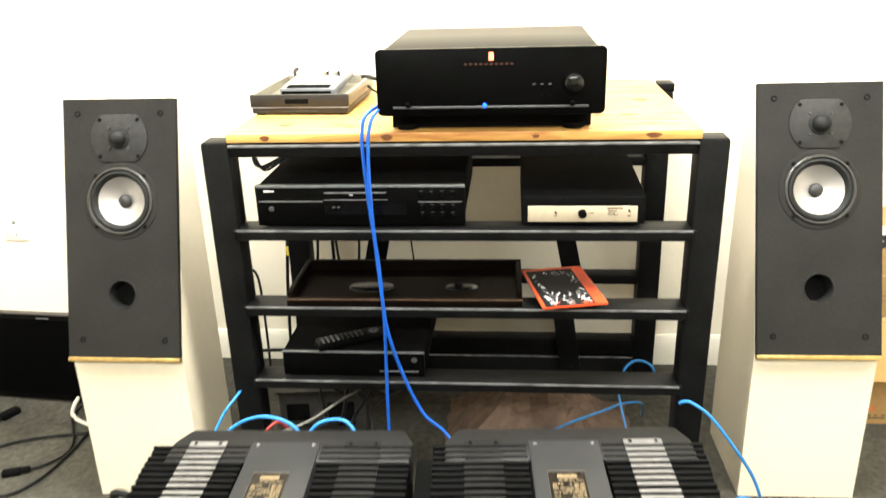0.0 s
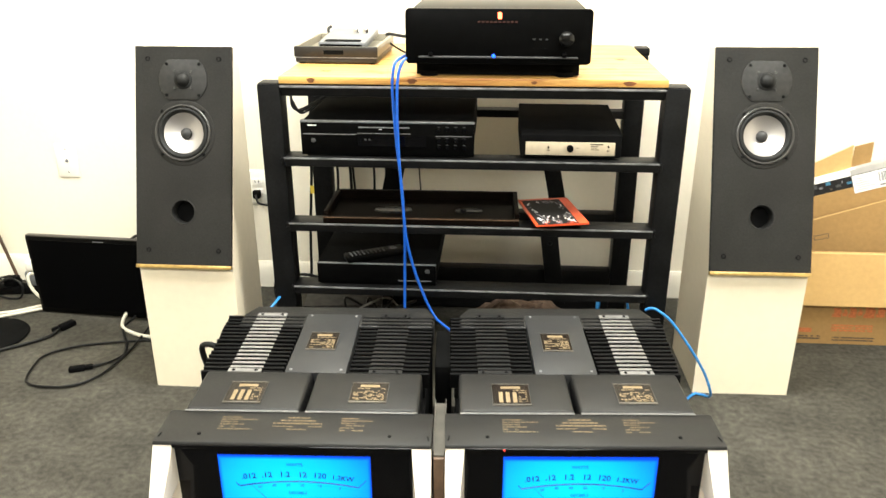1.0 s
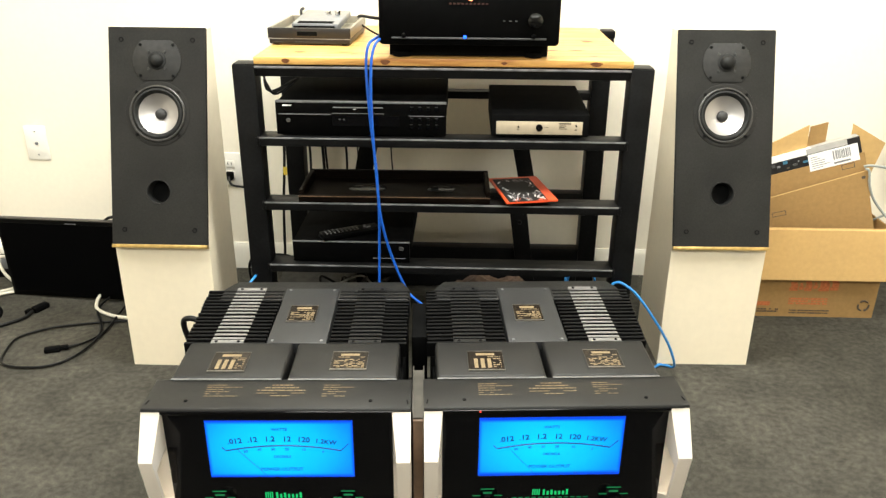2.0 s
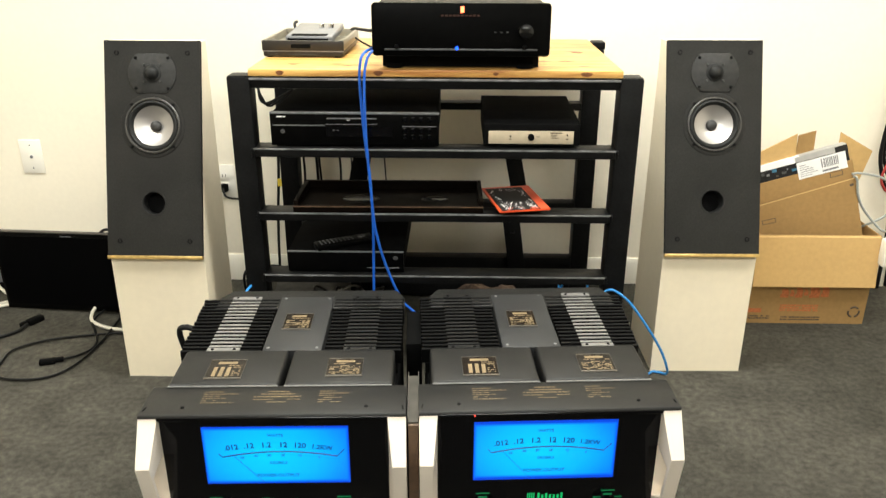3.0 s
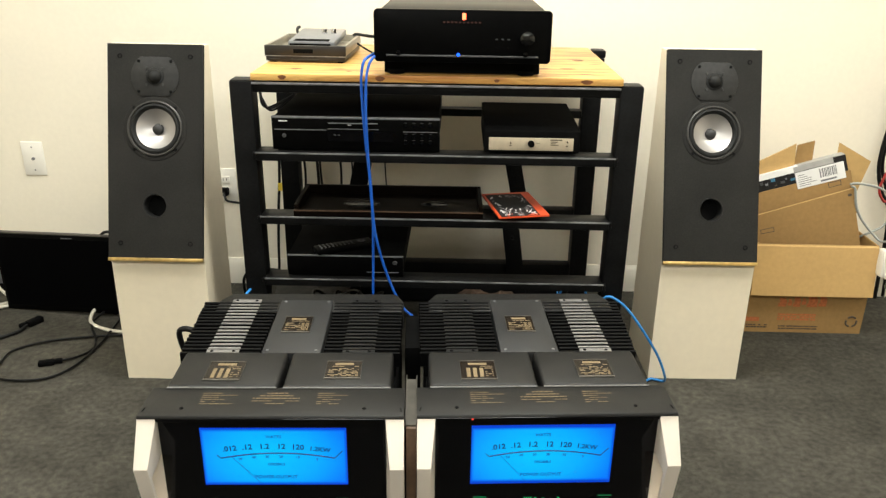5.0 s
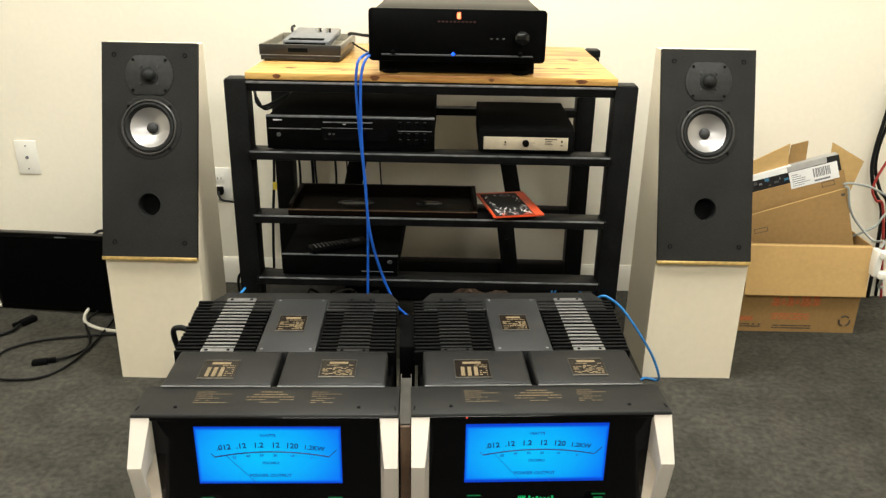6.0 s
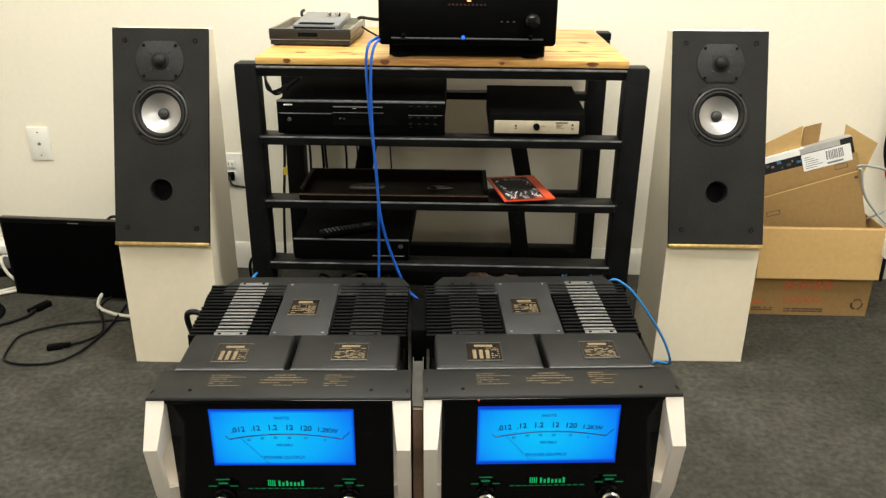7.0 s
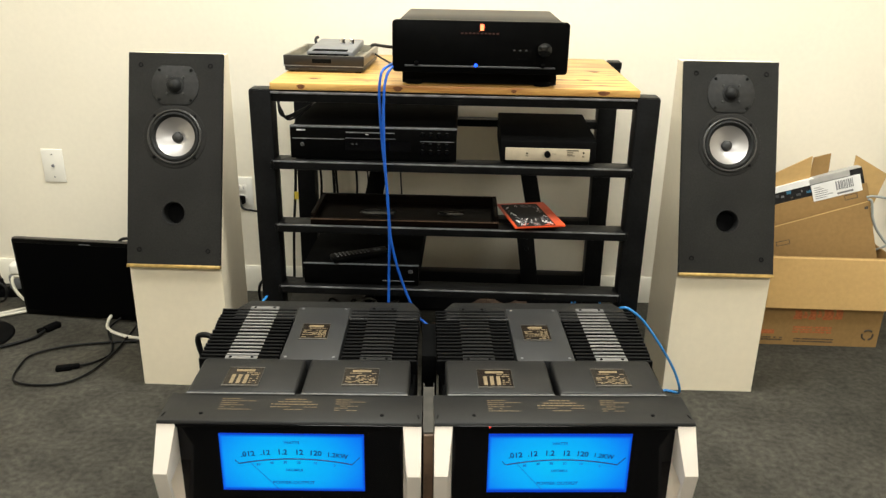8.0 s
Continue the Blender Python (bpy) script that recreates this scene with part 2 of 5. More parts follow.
def meter_material():
    m = bpy.data.materials.new("backlit_meter_glass")
    m.use_nodes = True
    nt = m.node_tree
    p = nt.nodes["Principled BSDF"]
    p.inputs["Base Color"].default_value = (0.0, 0.03, 0.12, 1)
    p.inputs["Roughness"].default_value = 0.2
    tex = nt.nodes.new("ShaderNodeTexCoord")
    mp = nt.nodes.new("ShaderNodeMapping")
    mp.inputs["Location"].default_value = (0.012, 0, -0.001)
    mp.inputs["Scale"].default_value = (1, 0, 1.5)
    nt.links.new(tex.outputs["Object"], mp.inputs["Vector"])
    ln = nt.nodes.new("ShaderNodeVectorMath")
    ln.operation = "LENGTH"
    nt.links.new(mp.outputs[0], ln.inputs[0])
    ramp = nt.nodes.new("ShaderNodeValToRGB")
    ramp.color_ramp.elements[0].position, ramp.color_ramp.elements[0].color = 0.015, (0.0, 0.56, 1.0, 1)
    ramp.color_ramp.elements[1].position, ramp.color_ramp.elements[1].color = 0.145, (0.0, 0.20, 0.95, 1)
    e = ramp.color_ramp.elements.new(0.085)
    e.color = (0.0, 0.43, 1.0, 1)
    nt.links.new(ln.outputs["Value"], ramp.inputs[0])
    sep = nt.nodes.new("ShaderNodeSeparateXYZ")
    nt.links.new(tex.outputs["Object"], sep.inputs[0])
    far = []
    for axis, half in (("X", 0.124), ("Z", 0.0565)):
        a = nt.nodes.new("ShaderNodeMath")
        a.operation = "ABSOLUTE"
        nt.links.new(sep.outputs[axis], a.inputs[0])
        b = nt.nodes.new("ShaderNodeMath")
        b.operation = "SUBTRACT"
        b.inputs[0].default_value = half
        nt.links.new(a.outputs[0], b.inputs[1])
        far.append(b)
    low = nt.nodes.new("ShaderNodeMath")
    low.operation = "MINIMUM"
    nt.links.new(far[0].outputs[0], low.inputs[0])
    nt.links.new(far[1].outputs[0], low.inputs[1])
    rim = nt.nodes.new("ShaderNodeMapRange")
    rim.inputs[1].default_value, rim.inputs[2].default_value = 0.0, 0.006
    nt.links.new(low.outputs[0], rim.inputs[0])
    mix = nt.nodes.new("ShaderNodeMixRGB")
    mix.inputs[1].default_value = (0.0, 0.035, 0.62, 1)
    nt.links.new(rim.outputs[0], mix.inputs[0])
    nt.links.new(ramp.outputs[0], mix.inputs[2])
    nt.links.new(mix.outputs[0], p.inputs["Emission Color"])
    p.inputs["Emission Strength"].default_value = METER_GLOW
    return m


METER_GLOW = 1.04
M_METER = meter_material()


# ---- mesh helpers ----
def box(bm, x0, x1, y0, y1, z0, z1, bevel=0.0, segments=2):
    r = bmesh.ops.create_cube(bm, size=1)
    vs = r["verts"]
    for v in vs:
        v.co = Vector(((x0 + x1) / 2 + v.co.x * (x1 - x0), (y0 + y1) / 2 + v.co.y * (y1 - y0), (z0 + z1) / 2 + v.co.z * (z1 - z0)))
    if bevel:
        edges = {e for v in vs for e in v.link_edges}
        bmesh.ops.bevel(bm, geom=list(edges), offset=bevel, segments=segments, affect="EDGES", profile=0.5)
    return bm


def prism(bm, profile, x0, x1, axis="x", bevel=0.0):
    """A closed outline of (a, b) pairs pushed from x0 to x1 along an axis."""
    def at(a, b, c):
        return {"x": (c, a, b), "y": (a, c, b), "z": (a, b, c)}[axis]
    lo = [bm.verts.new(at(a, b, x0)) for a, b in profile]
    hi = [bm.verts.new(at(a, b, x1)) for a, b in profile]
    n = len(profile)
    fs = [bm.faces.new(lo[::-1]), bm.faces.new(hi)]
    for i in range(n):
        fs.append(bm.faces.new((lo[i], lo[(i + 1) % n], hi[(i + 1) % n], hi[i])))
    bmesh.ops.recalc_face_normals(bm, faces=fs)
    if bevel:
        edges = {e for f in fs for e in f.edges}
        bmesh.ops.bevel(bm, geom=list(edges), offset=bevel, segments=2, affect="EDGES", profile=0.5)
    return bm


def lathe(bm, profile, m=None, n=40):
    """Turns (radius, height) pairs round the z axis, then moves the result by m."""
    rings = []
    made = []
    for r, h in profile:
        if r < 1e-6:
            v = bm.verts.new((0, 0, h))
            rings.append([v])
            made.append(v)
        else:
            ring = [bm.verts.new((r * math.cos(2 * math.pi * i / n), r * math.sin(2 * math.pi * i / n), h)) for i in range(n)]
            rings.append(ring)
            made += ring
    for a, b in zip(rings, rings[1:]):
        for i in range(n):
            j = (i + 1) % n
            if len(a) == 1 and len(b) > 1:
                bm.faces.new((a[0], b[j], b[i]))
            elif len(b) == 1 and len(a) > 1:
                bm.faces.new((a[i], a[j], b[0]))
            elif len(a) > 1:
                bm.faces.new((a[i], a[j], b[j], b[i]))
    if m is not None:
        bmesh.ops.transform(bm, matrix=m, verts=made)
    bmesh.ops.recalc_face_normals(bm, faces=bm.faces[:])
    return bm


def glide(points, steps=7):
    """A smooth line through points."""
    ps = [Vector(p) for p in points]
    if len(ps) < 3:
        return ps
    ps = [2 * ps[0] - ps[1]] + ps + [2 * ps[-1] - ps[-2]]
    out = []
    for i in range(1, len(ps) - 2):
        a, b, c, d = ps[i - 1:i + 3]
        for s in range(steps):
            t = s / steps
            out.append(0.5 * (2 * b + (c - a) * t + (2 * a - 5 * b + 4 * c - d) * t * t + (3 * b - a - 3 * c + d) * t ** 3))
    out.append(ps[-2])
    return out


def tube(bm, points, radius, n=8, smooth=True):
    line = glide(points) if smooth else [Vector(p) for p in points]
    rings = []
    up = Vector((0.13, 0.27, 0.95))
    for i, p in enumerate(line):
        d = (line[min(i + 1, len(line) - 1)] - line[max(i - 1, 0)]).normalized()
        s = d.cross(up)
        if s.length < 0.05:
            s = d.cross(Vector((1, 0, 0)))
        s.normalize()
        u = s.cross(d).normalized()
        up = u
        rings.append([bm.verts.new(p + radius * (math.cos(2 * math.pi * k / n) * s + math.sin(2 * math.pi * k / n) * u)) for k in range(n)])
    fs = []
    for a, b in zip(rings, rings[1:]):
        for k in range(n):
            fs.append(bm.faces.new((a[k], a[(k + 1) % n], b[(k + 1) % n], b[k])))
    fs.append(bm.faces.new(rings[0][::-1]))
    fs.append(bm.faces.new(rings[-1]))
    bmesh.ops.recalc_face_normals(bm, faces=fs)
    return bm


def rounded(w, h, r, n=6, cx=0.0, cy=0.0):
    """The outline of a rounded rectangle."""
    pts = []
    for sx, sy, a0 in ((1, 1, 0), (-1, 1, 90), (-1, -1, 180), (1, -1, 270)):
        for i in range(n + 1):
            a = radians(a0 + 90 * i / n)
            pts.append((cx + sx * (w / 2 - r) + r * math.cos(a), cy + sy * (h / 2 - r) + r * math.sin(a)))
    return pts


def mesh_of(name, bm, mat, smooth=None):
    me = bpy.data.meshes.new(name)
    bm.to_mesh(me)
    bm.free()
    me.materials.append(mat)
    if smooth is not None:
        me.shade_smooth()
        me.set_sharp_from_angle(angle=radians(smooth))
    return me


def part(name, bm, mat, parent, label="", smooth=35):
    ob = new(name, mesh_of(name, bm, mat, smooth))
    ob.parent = parent
    if label:
        tagged(ob, label)
    return ob


def thing(name, label, category, m=None, group="", kind=""):
    ob = new(name)
    ob.empty_display_size = 0.05
    if m is not None:
        ob.matrix_world = m
    return tagged(ob, label, category, group, kind)


def solid(name, bm, mat, label, category, m=None, group="", kind="", smooth=35):
    ob = new(name, mesh_of(name, bm, mat, smooth))
    if m is not None:
        ob.matrix_world = m
    return tagged(ob, label, category, group, kind)


def B(*a, **k):
    return box(bmesh.new(), *a, **k)


def writing(name, text, size, mat, parent, m, align="CENTER", depth=0.0002):
    """Letters in the built-in font, as a mesh part."""
    cu = bpy.data.curves.new(name, "FONT")
    cu.body, cu.size, cu.align_x, cu.align_y, cu.extrude, cu.resolution_u = text, size, align, "CENTER", depth, 3
    cu.offset = size * 0.022
    ob = bpy.data.objects.new(name, cu)
    scene.collection.objects.link(ob)
    bpy.context.view_layer.update()
    me = bpy.data.meshes.new_from_object(ob.evaluated_get(bpy.context.evaluated_depsgraph_get()))
    bpy.data.objects.remove(ob)
    me.materials.clear()
    me.materials.append(mat)
    out = new(name, me)
    out.parent = parent
    out.matrix_basis = m
    return out


def bars(name, rows, mat, parent, m, thick=0.0004):
    """Plain bars that stand for print: rows of (x0, x1, y0, y1) on a plane, raised a little."""
    bm = bmesh.new()
    for x0, x1, y0, y1 in rows:
        box(bm, x0, x1, y0, y1, 0, thick)
    ob = part(name, bm, mat, parent)
    ob.matrix_basis = m
    return tagged(ob, kind="stuff") if len(rows) > 1 else ob


UPRIGHT = pose(0, 0, 0, 90, 0, 0)


# ---- structure ----
def structure():
    t = 0.1
    fl = solid("floor", B(LEFT_X - t, RIGHT_X + t, BACK_Y - t, WALL_Y + t, -0.1, 0), M_CARPET, "dark grey speckled loop-pile office carpet", "floor", kind="structure", smooth=None)
    solid("wall_north", B(LEFT_X - t, RIGHT_X + t, WALL_Y, WALL_Y + t, 0, CEIL_Z), M_WALL, "cream painted plaster wall behind the rack", "wall", kind="structure", smooth=None)
    # Unseen walls close the room; the south one stands back to dim reflections.
    solid("wall_south", B(LEFT_X - t, RIGHT_X + t, BACK_Y - t, BACK_Y, 0, CEIL_Z), M_WALL, "cream painted plaster wall", "wall", kind="structure", smooth=None)
    solid("wall_west", B(LEFT_X - t, LEFT_X, BACK_Y, WALL_Y, 0, CEIL_Z), M_WALL, "cream painted plaster wall", "wall", kind="structure", smooth=None)
    solid("wall_east", B(RIGHT_X, RIGHT_X + t, BACK_Y, WALL_Y, 0, CEIL_Z), M_WALL, "cream painted plaster wall", "wall", kind="structure", smooth=None)
    solid("ceiling", B(LEFT_X - t, RIGHT_X + t, BACK_Y - t, WALL_Y + t, CEIL_Z, CEIL_Z + t), M_CEIL, "plain white ceiling", "ceiling", kind="structure", smooth=None)
    bm = bmesh.new()
    prism(bm, [(WALL_Y, 0), (WALL_Y - 0.014, 0), (WALL_Y - 0.014, 0.085), (WALL_Y - 0.006, 0.10), (WALL_Y, 0.10)], LEFT_X, RIGHT_X)
    solid("baseboard", bm, M_TRIM, "cream painted wooden baseboard along the wall", "baseboard", kind="structure")
    # Frames and glowing diffusers assumed around the unseen lamps.
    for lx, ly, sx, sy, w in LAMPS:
        c = thing("assumed_ceiling_light", "assumed flat ceiling light with white frame, out of view", "light", pose(lx, ly, CEIL_Z), "ceiling lights")
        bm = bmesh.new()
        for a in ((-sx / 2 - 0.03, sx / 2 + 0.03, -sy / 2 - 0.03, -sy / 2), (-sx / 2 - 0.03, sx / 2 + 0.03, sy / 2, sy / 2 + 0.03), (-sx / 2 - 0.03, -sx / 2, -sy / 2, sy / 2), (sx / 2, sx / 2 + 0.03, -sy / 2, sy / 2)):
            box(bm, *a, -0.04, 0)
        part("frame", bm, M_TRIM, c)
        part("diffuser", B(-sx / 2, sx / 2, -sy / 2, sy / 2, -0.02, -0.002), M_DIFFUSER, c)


structure()


def wall_plate(name, label, category, x, z, kind_):
    p = thing(name, label, category, pose(x, WALL_Y, z))
    part("plate", B(-0.0395, 0.0395, -0.006, 0, -0.0615, 0.0615, bevel=0.003), M_WHITE_PLASTIC, p)
    if kind_ == "jack":
        bm = bmesh.new()
        lathe(bm, [(0.0, 0.004), (0.005, 0.004), (0.006, 0)], pose(0, -0.006, 0, 90), 12)
        part("jack", bm, M_INK_GREY, p)
        for dz in (-0.042, 0.042):
            bm = bmesh.new()
            lathe(bm, [(0.0, 0.001), (0.003, 0.001), (0.003, 0)], pose(0, -0.006, dz, 90), 8)
            part("screw", bm, M_SCREW_LIT_BAND, p)
    else:
        for dz in (0.02, -0.02):
            r = part("receptacle", B(-0.017, 0.017, -0.009, -0.006, dz - 0.014, dz + 0.014, bevel=0.002), M_WHITE_PLASTIC, p)
            for dx in (-0.006, 0.006):
                part("slot", B(dx - 0.0012, dx + 0.0012, -0.0095, -0.0088, dz - 0.002, dz + 0.007), M_BLACK_MATT, r)
        part("plug", B(-0.013, 0.013, -0.035, -0.009, -0.034, -0.006, bevel=0.004), M_BLACK_MATT, p, "black power plug")
    return p


wall_plate("cable_outlet", "white wall plate with a small cable jack", "wall plate", -1.251, 0.470, "jack")
wall_plate("power_outlet", "white double power outlet with a black plug", "power outlet", -0.566, 0.3845, "power")


# ---- rack ----
SHELVES = (0.694, 0.515, 0.331)


def rack():
    r = thing("equipment_rack", "black steel equipment rack with open shelves standing against the wall", "rack", pose(0, 0, 0))
    F, R = 2.135, 2.66
    for x0, x1 in ((-0.325, -0.267), (0.684, 0.743)):
        part("post", B(x0, x1, F, F + 0.06, 0, 0.8775, bevel=0.003), M_BLACK_STEEL, r)
        part("post_cap", B(x0 + 0.002, x1 - 0.002, F + 0.002, F + 0.058, 0.8776, 0.8796, bevel=0.001), M_BLACK_STEEL, r)
    for x0, x1 in ((-0.326, -0.266), (0.672, 0.731)):
        part("post", B(x0, x1, R, R + 0.06, 0, 0.8765, bevel=0.003), M_BLACK_STEEL, r)
    part("post_cap", B(0.693, 0.733, R, R + 0.06, 0.877, 0.900, bevel=0.003), M_BLACK_STEEL, r)
    # top rails
    part("rail", B(-0.267, 0.684, F + 0.006, F + 0.05, 0.848, 0.874, bevel=0.002), M_BLACK_STEEL, r)
    part("rail", B(-0.266, 0.672, R, R + 0.05, 0.848, 0.874, bevel=0.002), M_BLACK_STEEL, r)
    # Lip painted pale for the highlight along the front beam.
    part("lip", B(-0.267, 0.684, F - 0.002, F + 0.006, 0.870, 0.8755, bevel=0.001), M_PALE_STEEL, r, "pale lip strip painted as a highlight")
    for x0, x1 in ((-0.262, -0.232), (0.640, 0.670)):
        part("side_rail", B(x0, x1, F + 0.052, R - 0.002, 0.850, 0.8765, bevel=0.002), M_BLACK_STEEL, r)
    for z in SHELVES:
        s = part("shelf_rail", B(-0.2665, 0.6835, F - 0.012, F + 0.05, z - 0.024, z, bevel=0.002), M_BLACK_STEEL, r)
        # Pale strip paints the bevel highlight on the shelf's front edge.
        part("edge", B(-0.267, 0.684, F - 0.0145, F - 0.0125, z - 0.0035, z + 0.0005), M_PALE_STEEL, s, "pale edge strip painted as a highlight")
        for x0, x1 in ((-0.274, -0.267), (0.684, 0.691)):
            part("bracket", B(x0, x1, F - 0.0135, F - 0.001, z - 0.023, z - 0.001, bevel=0.001), M_BLACK_STEEL, s)
    for z0, z1 in ((0.682, 0.706), (0.336, 0.364), (0.111, 0.160)):
        part("rear_rail", B(-0.266, 0.672, R + 0.004, R + 0.05, z0, z1, bevel=0.002), M_BLACK_STEEL, r)
    low = part("rear_rail", B(-0.266, 0.672, R + 0.004, R + 0.05, 0.012, 0.104, bevel=0.002), M_BLACK_STEEL, r)
    # Pale strip paints the lit top edge of the lower rail.
    part("edge", B(-0.266, 0.672, R + 0.0015, R + 0.0035, 0.100, 0.1045), M_PALE_STEEL, low, "pale edge strip painted as a highlight")
    for i, xs in enumerate(((-0.16, 0.17, 0.40, 0.54), (-0.12, 0.28, 0.42), (-0.15, 0.08))):
        for x in xs:
            part("cross_rail", B(x - 0.015, x + 0.015, F + 0.05, (R, 2.30, R)[i], SHELVES[i] - 0.006, SHELVES[i]), M_BLACK_STEEL, r)
    # slanting flat braces at the back, one for each tier
    for low_x, high_x, z0, z1, half in ((0.494, 0.436, 0.345, 0.625, 0.027), (0.494, 0.453, 0.045, 0.335, 0.029), (-0.085, -0.025, 0.345, 0.625, 0.030), (-0.100, -0.060, 0.045, 0.335, 0.029)):
        bm = bmesh.new()
        prism(bm, [(low_x - half, z0), (low_x + half, z0), (high_x + half, z1), (high_x - half, z1)], R - 0.012, R + 0.002, axis="y", bevel=0.001)
        brace = part("brace", bm, M_BLACK_STEEL, r)
        for z in (z0 + 0.03, z1 - 0.07):
            x = low_x + (high_x - low_x) * (z - z0) / (z1 - z0)
            part("bolt", lathe(bmesh.new(), [(0, 0.004), (0.006, 0.0035), (0.008, 0)], pose(x, R - 0.012, z, 90), 12), M_BLACK_STEEL, brace)
    return r


rack()

board = solid("table_board", B(-0.268, 0.6885, 2.134, 2.745, 0.8798, 0.8985, bevel=0.0025), M_PINE, "knotty pine board lying on top of the rack", "board")
M_KNOT = material("pine_knot", (0.16, 0.055, 0.016), 0.5, grain=[(60, 4, 0.4)])
for x, rx, rz in ((-0.186, 0.010, 0.0062), (0.066, 0.012, 0.0066), (0.365, 0.007, 0.0040), (0.595, 0.015, 0.0058)):
    outline = [(x + rx * math.cos(a) * (1 + 0.18 * math.sin(3 * a)), 0.889 + rz * math.sin(a)) for a in (2 * math.pi * i / 20 for i in range(20))]
    part("knot", prism(bmesh.new(), outline, 2.1337, 2.1342, axis="y"), M_KNOT, board, "dark brown knot")
for x, y, rx, ry in ((-0.165, 2.215, 0.014, 0.010), (0.565, 2.29, 0.020, 0.008), (0.615, 2.45, 0.016, 0.012), (-0.02, 2.19, 0.010, 0.007)):
    outline = [(x + rx * math.cos(a) * (1 + 0.18 * math.sin(3 * a)), y + ry * math.sin(a)) for a in (2 * math.pi * i / 20 for i in range(20))]
    part("knot", prism(bmesh.new(), outline, 0.8984, 0.8988, axis="z"), M_KNOT, board, "dark brown knot")



# ---- loudspeakers ----
def disc(profile, x, s, depth=0.0):
    """A lathe on the baffle plane: x across, s up along the baffle."""
    bm = bmesh.new()
    lathe(bm, profile, pose(x, -depth, s, 90), 48)
    return bm


def pierced(x0, x1, z0, z1, y0, y1, holes, n=48):
    """A board with round holes of (x, z, radius) right through it."""
    bm = bmesh.new()
    loops = [[(x0, z0), (x1, z0), (x1, z1), (x0, z1)]]
    for cx, cz, r in holes:
        loops.append([(cx + r * math.cos(2 * math.pi * i / n), cz + r * math.sin(2 * math.pi * i / n)) for i in range(n)])
    rims = []
    for y in (y0, y1):
        edges, rim = [], []
        for loop in loops:
            vs = [bm.verts.new((x, y, z)) for x, z in loop]
            rim.append(vs)
            edges += [bm.edges.new((vs[i], vs[(i + 1) % len(vs)])) for i in range(len(vs))]
        bmesh.ops.triangle_fill(bm, use_beauty=True, edges=edges)
        rims.append(rim)
    for a, b in zip(*rims):
        for i in range(len(a)):
            j = (i + 1) % len(a)
            bm.faces.new((a[i], a[j], b[j], b[i]))
    bmesh.ops.recalc_face_normals(bm, faces=bm.faces[:])
    return bm


def loudspeaker(name, m, w, top_y, back_y, h, zb, label):
    """Local origin: middle of the base's front edge on the floor; y goes back."""
    s = thing(name, label, "loudspeaker", m, "pair of loudspeakers")
    part("front_panel", prism(bmesh.new(), [(0, 0), (0.012, 0), (0.018, zb), (0.006, zb)], -w / 2, w / 2), M_CREAM, s, "cream laminate lower front", smooth=None)
    part("core", prism(bmesh.new(), [(0.034, 0.01), (back_y - 0.001, 0.01), (back_y - 0.001, h - 0.003), (top_y + 0.034, h - 0.003), (0.034, zb)], -w / 2 + 0.003, w / 2 - 0.003), M_BLACK_MATT, s, smooth=None)
    for x0, x1 in ((-w / 2, -w / 2 + 0.012), (w / 2 - 0.012, w / 2)):
        part("side_panel", prism(bmesh.new(), [(0.0121, 0), (back_y, 0), (back_y, h), (top_y + 0.006, h), (0.0065, zb + 0.0002), (0.0181, zb + 0.0002)], x0, x1), M_CREAM, s, "cream laminate wedge-shaped side", smooth=None)
    part("top_panel", prism(bmesh.new(), [(top_y + 0.0065, h - 0.012), (back_y - 0.0005, h - 0.012), (back_y - 0.0005, h), (top_y + 0.0065, h)], -w / 2 + 0.0121, w / 2 - 0.0121), M_CREAM, s)
    lean = math.degrees(math.atan2(top_y, h - zb))
    length = math.hypot(top_y, h - zb)
    base = pose(0, 0, zb) @ pose(0, 0, 0, -lean, 0, 0)
    baffle = part("baffle", pierced(-w / 2, w / 2, 0.004, length + 0.001, -0.010, 0.004, [(0.0, length * 0.612, 0.0695), (-0.001, length * 0.252, 0.0305)]), M_BAFFLE, s, "dark grey front panel")
    baffle.matrix_basis = base
    strip = part("trim_strip", B(-w / 2 - 0.001, w / 2 + 0.001, -0.013, 0.003, -0.006, 0.004, bevel=0.001), M_GOLD, s, "thin gold strip")
    strip.matrix_basis = base
    L = length

    def on(name_, bm_, mat, label_="", smooth=35):
        ob = part(name_, bm_, mat, s, label_, smooth)
        ob.matrix_basis = base
        return ob

    def sub(name_, bm_, mat, parent, label_=""):
        return part(name_, bm_, mat, parent, label_)

    tz, wz, pz = L * 0.852, L * 0.612, L * 0.252
    wx = 0.0
    bm = bmesh.new()
    outline = [(0.066 * math.cos(a), 0.066 * math.sin(a)) for a in (2 * math.pi * i / 48 for i in range(48))]
    outline = [(x, max(-0.053, min(0.053, z)) + tz) for x, z in outline]
    prism(bm, [(x, z) for x, z in outline], -0.0128, -0.010, axis="y", bevel=0.0006)
    tw = on("tweeter", bm, M_BASKET_DARK, "black dome tweeter plate")
    sub("dome", disc([(0.0, 0.020), (0.008, 0.0185), (0.0145, 0.0145), (0.0185, 0.008), (0.020, 0.003), (0.024, 0.002), (0.025, 0)], 0, tz, 0.0128), M_RUBBER, tw)
    for sx in (-1, 1):
        for sz in (-1, 1):
            sub("screw", disc([(0, 0.002), (0.0035, 0.002), (0.004, 0)], sx * 0.044, tz + sz * 0.041, 0.0128), M_HOLE, tw)
            sub("screw", disc([(0, 0.0022), (0.003, 0.0022), (0.0036, 0)], sx * 0.0225, tz + sz * 0.0225, 0.0128), M_BASKET, tw)
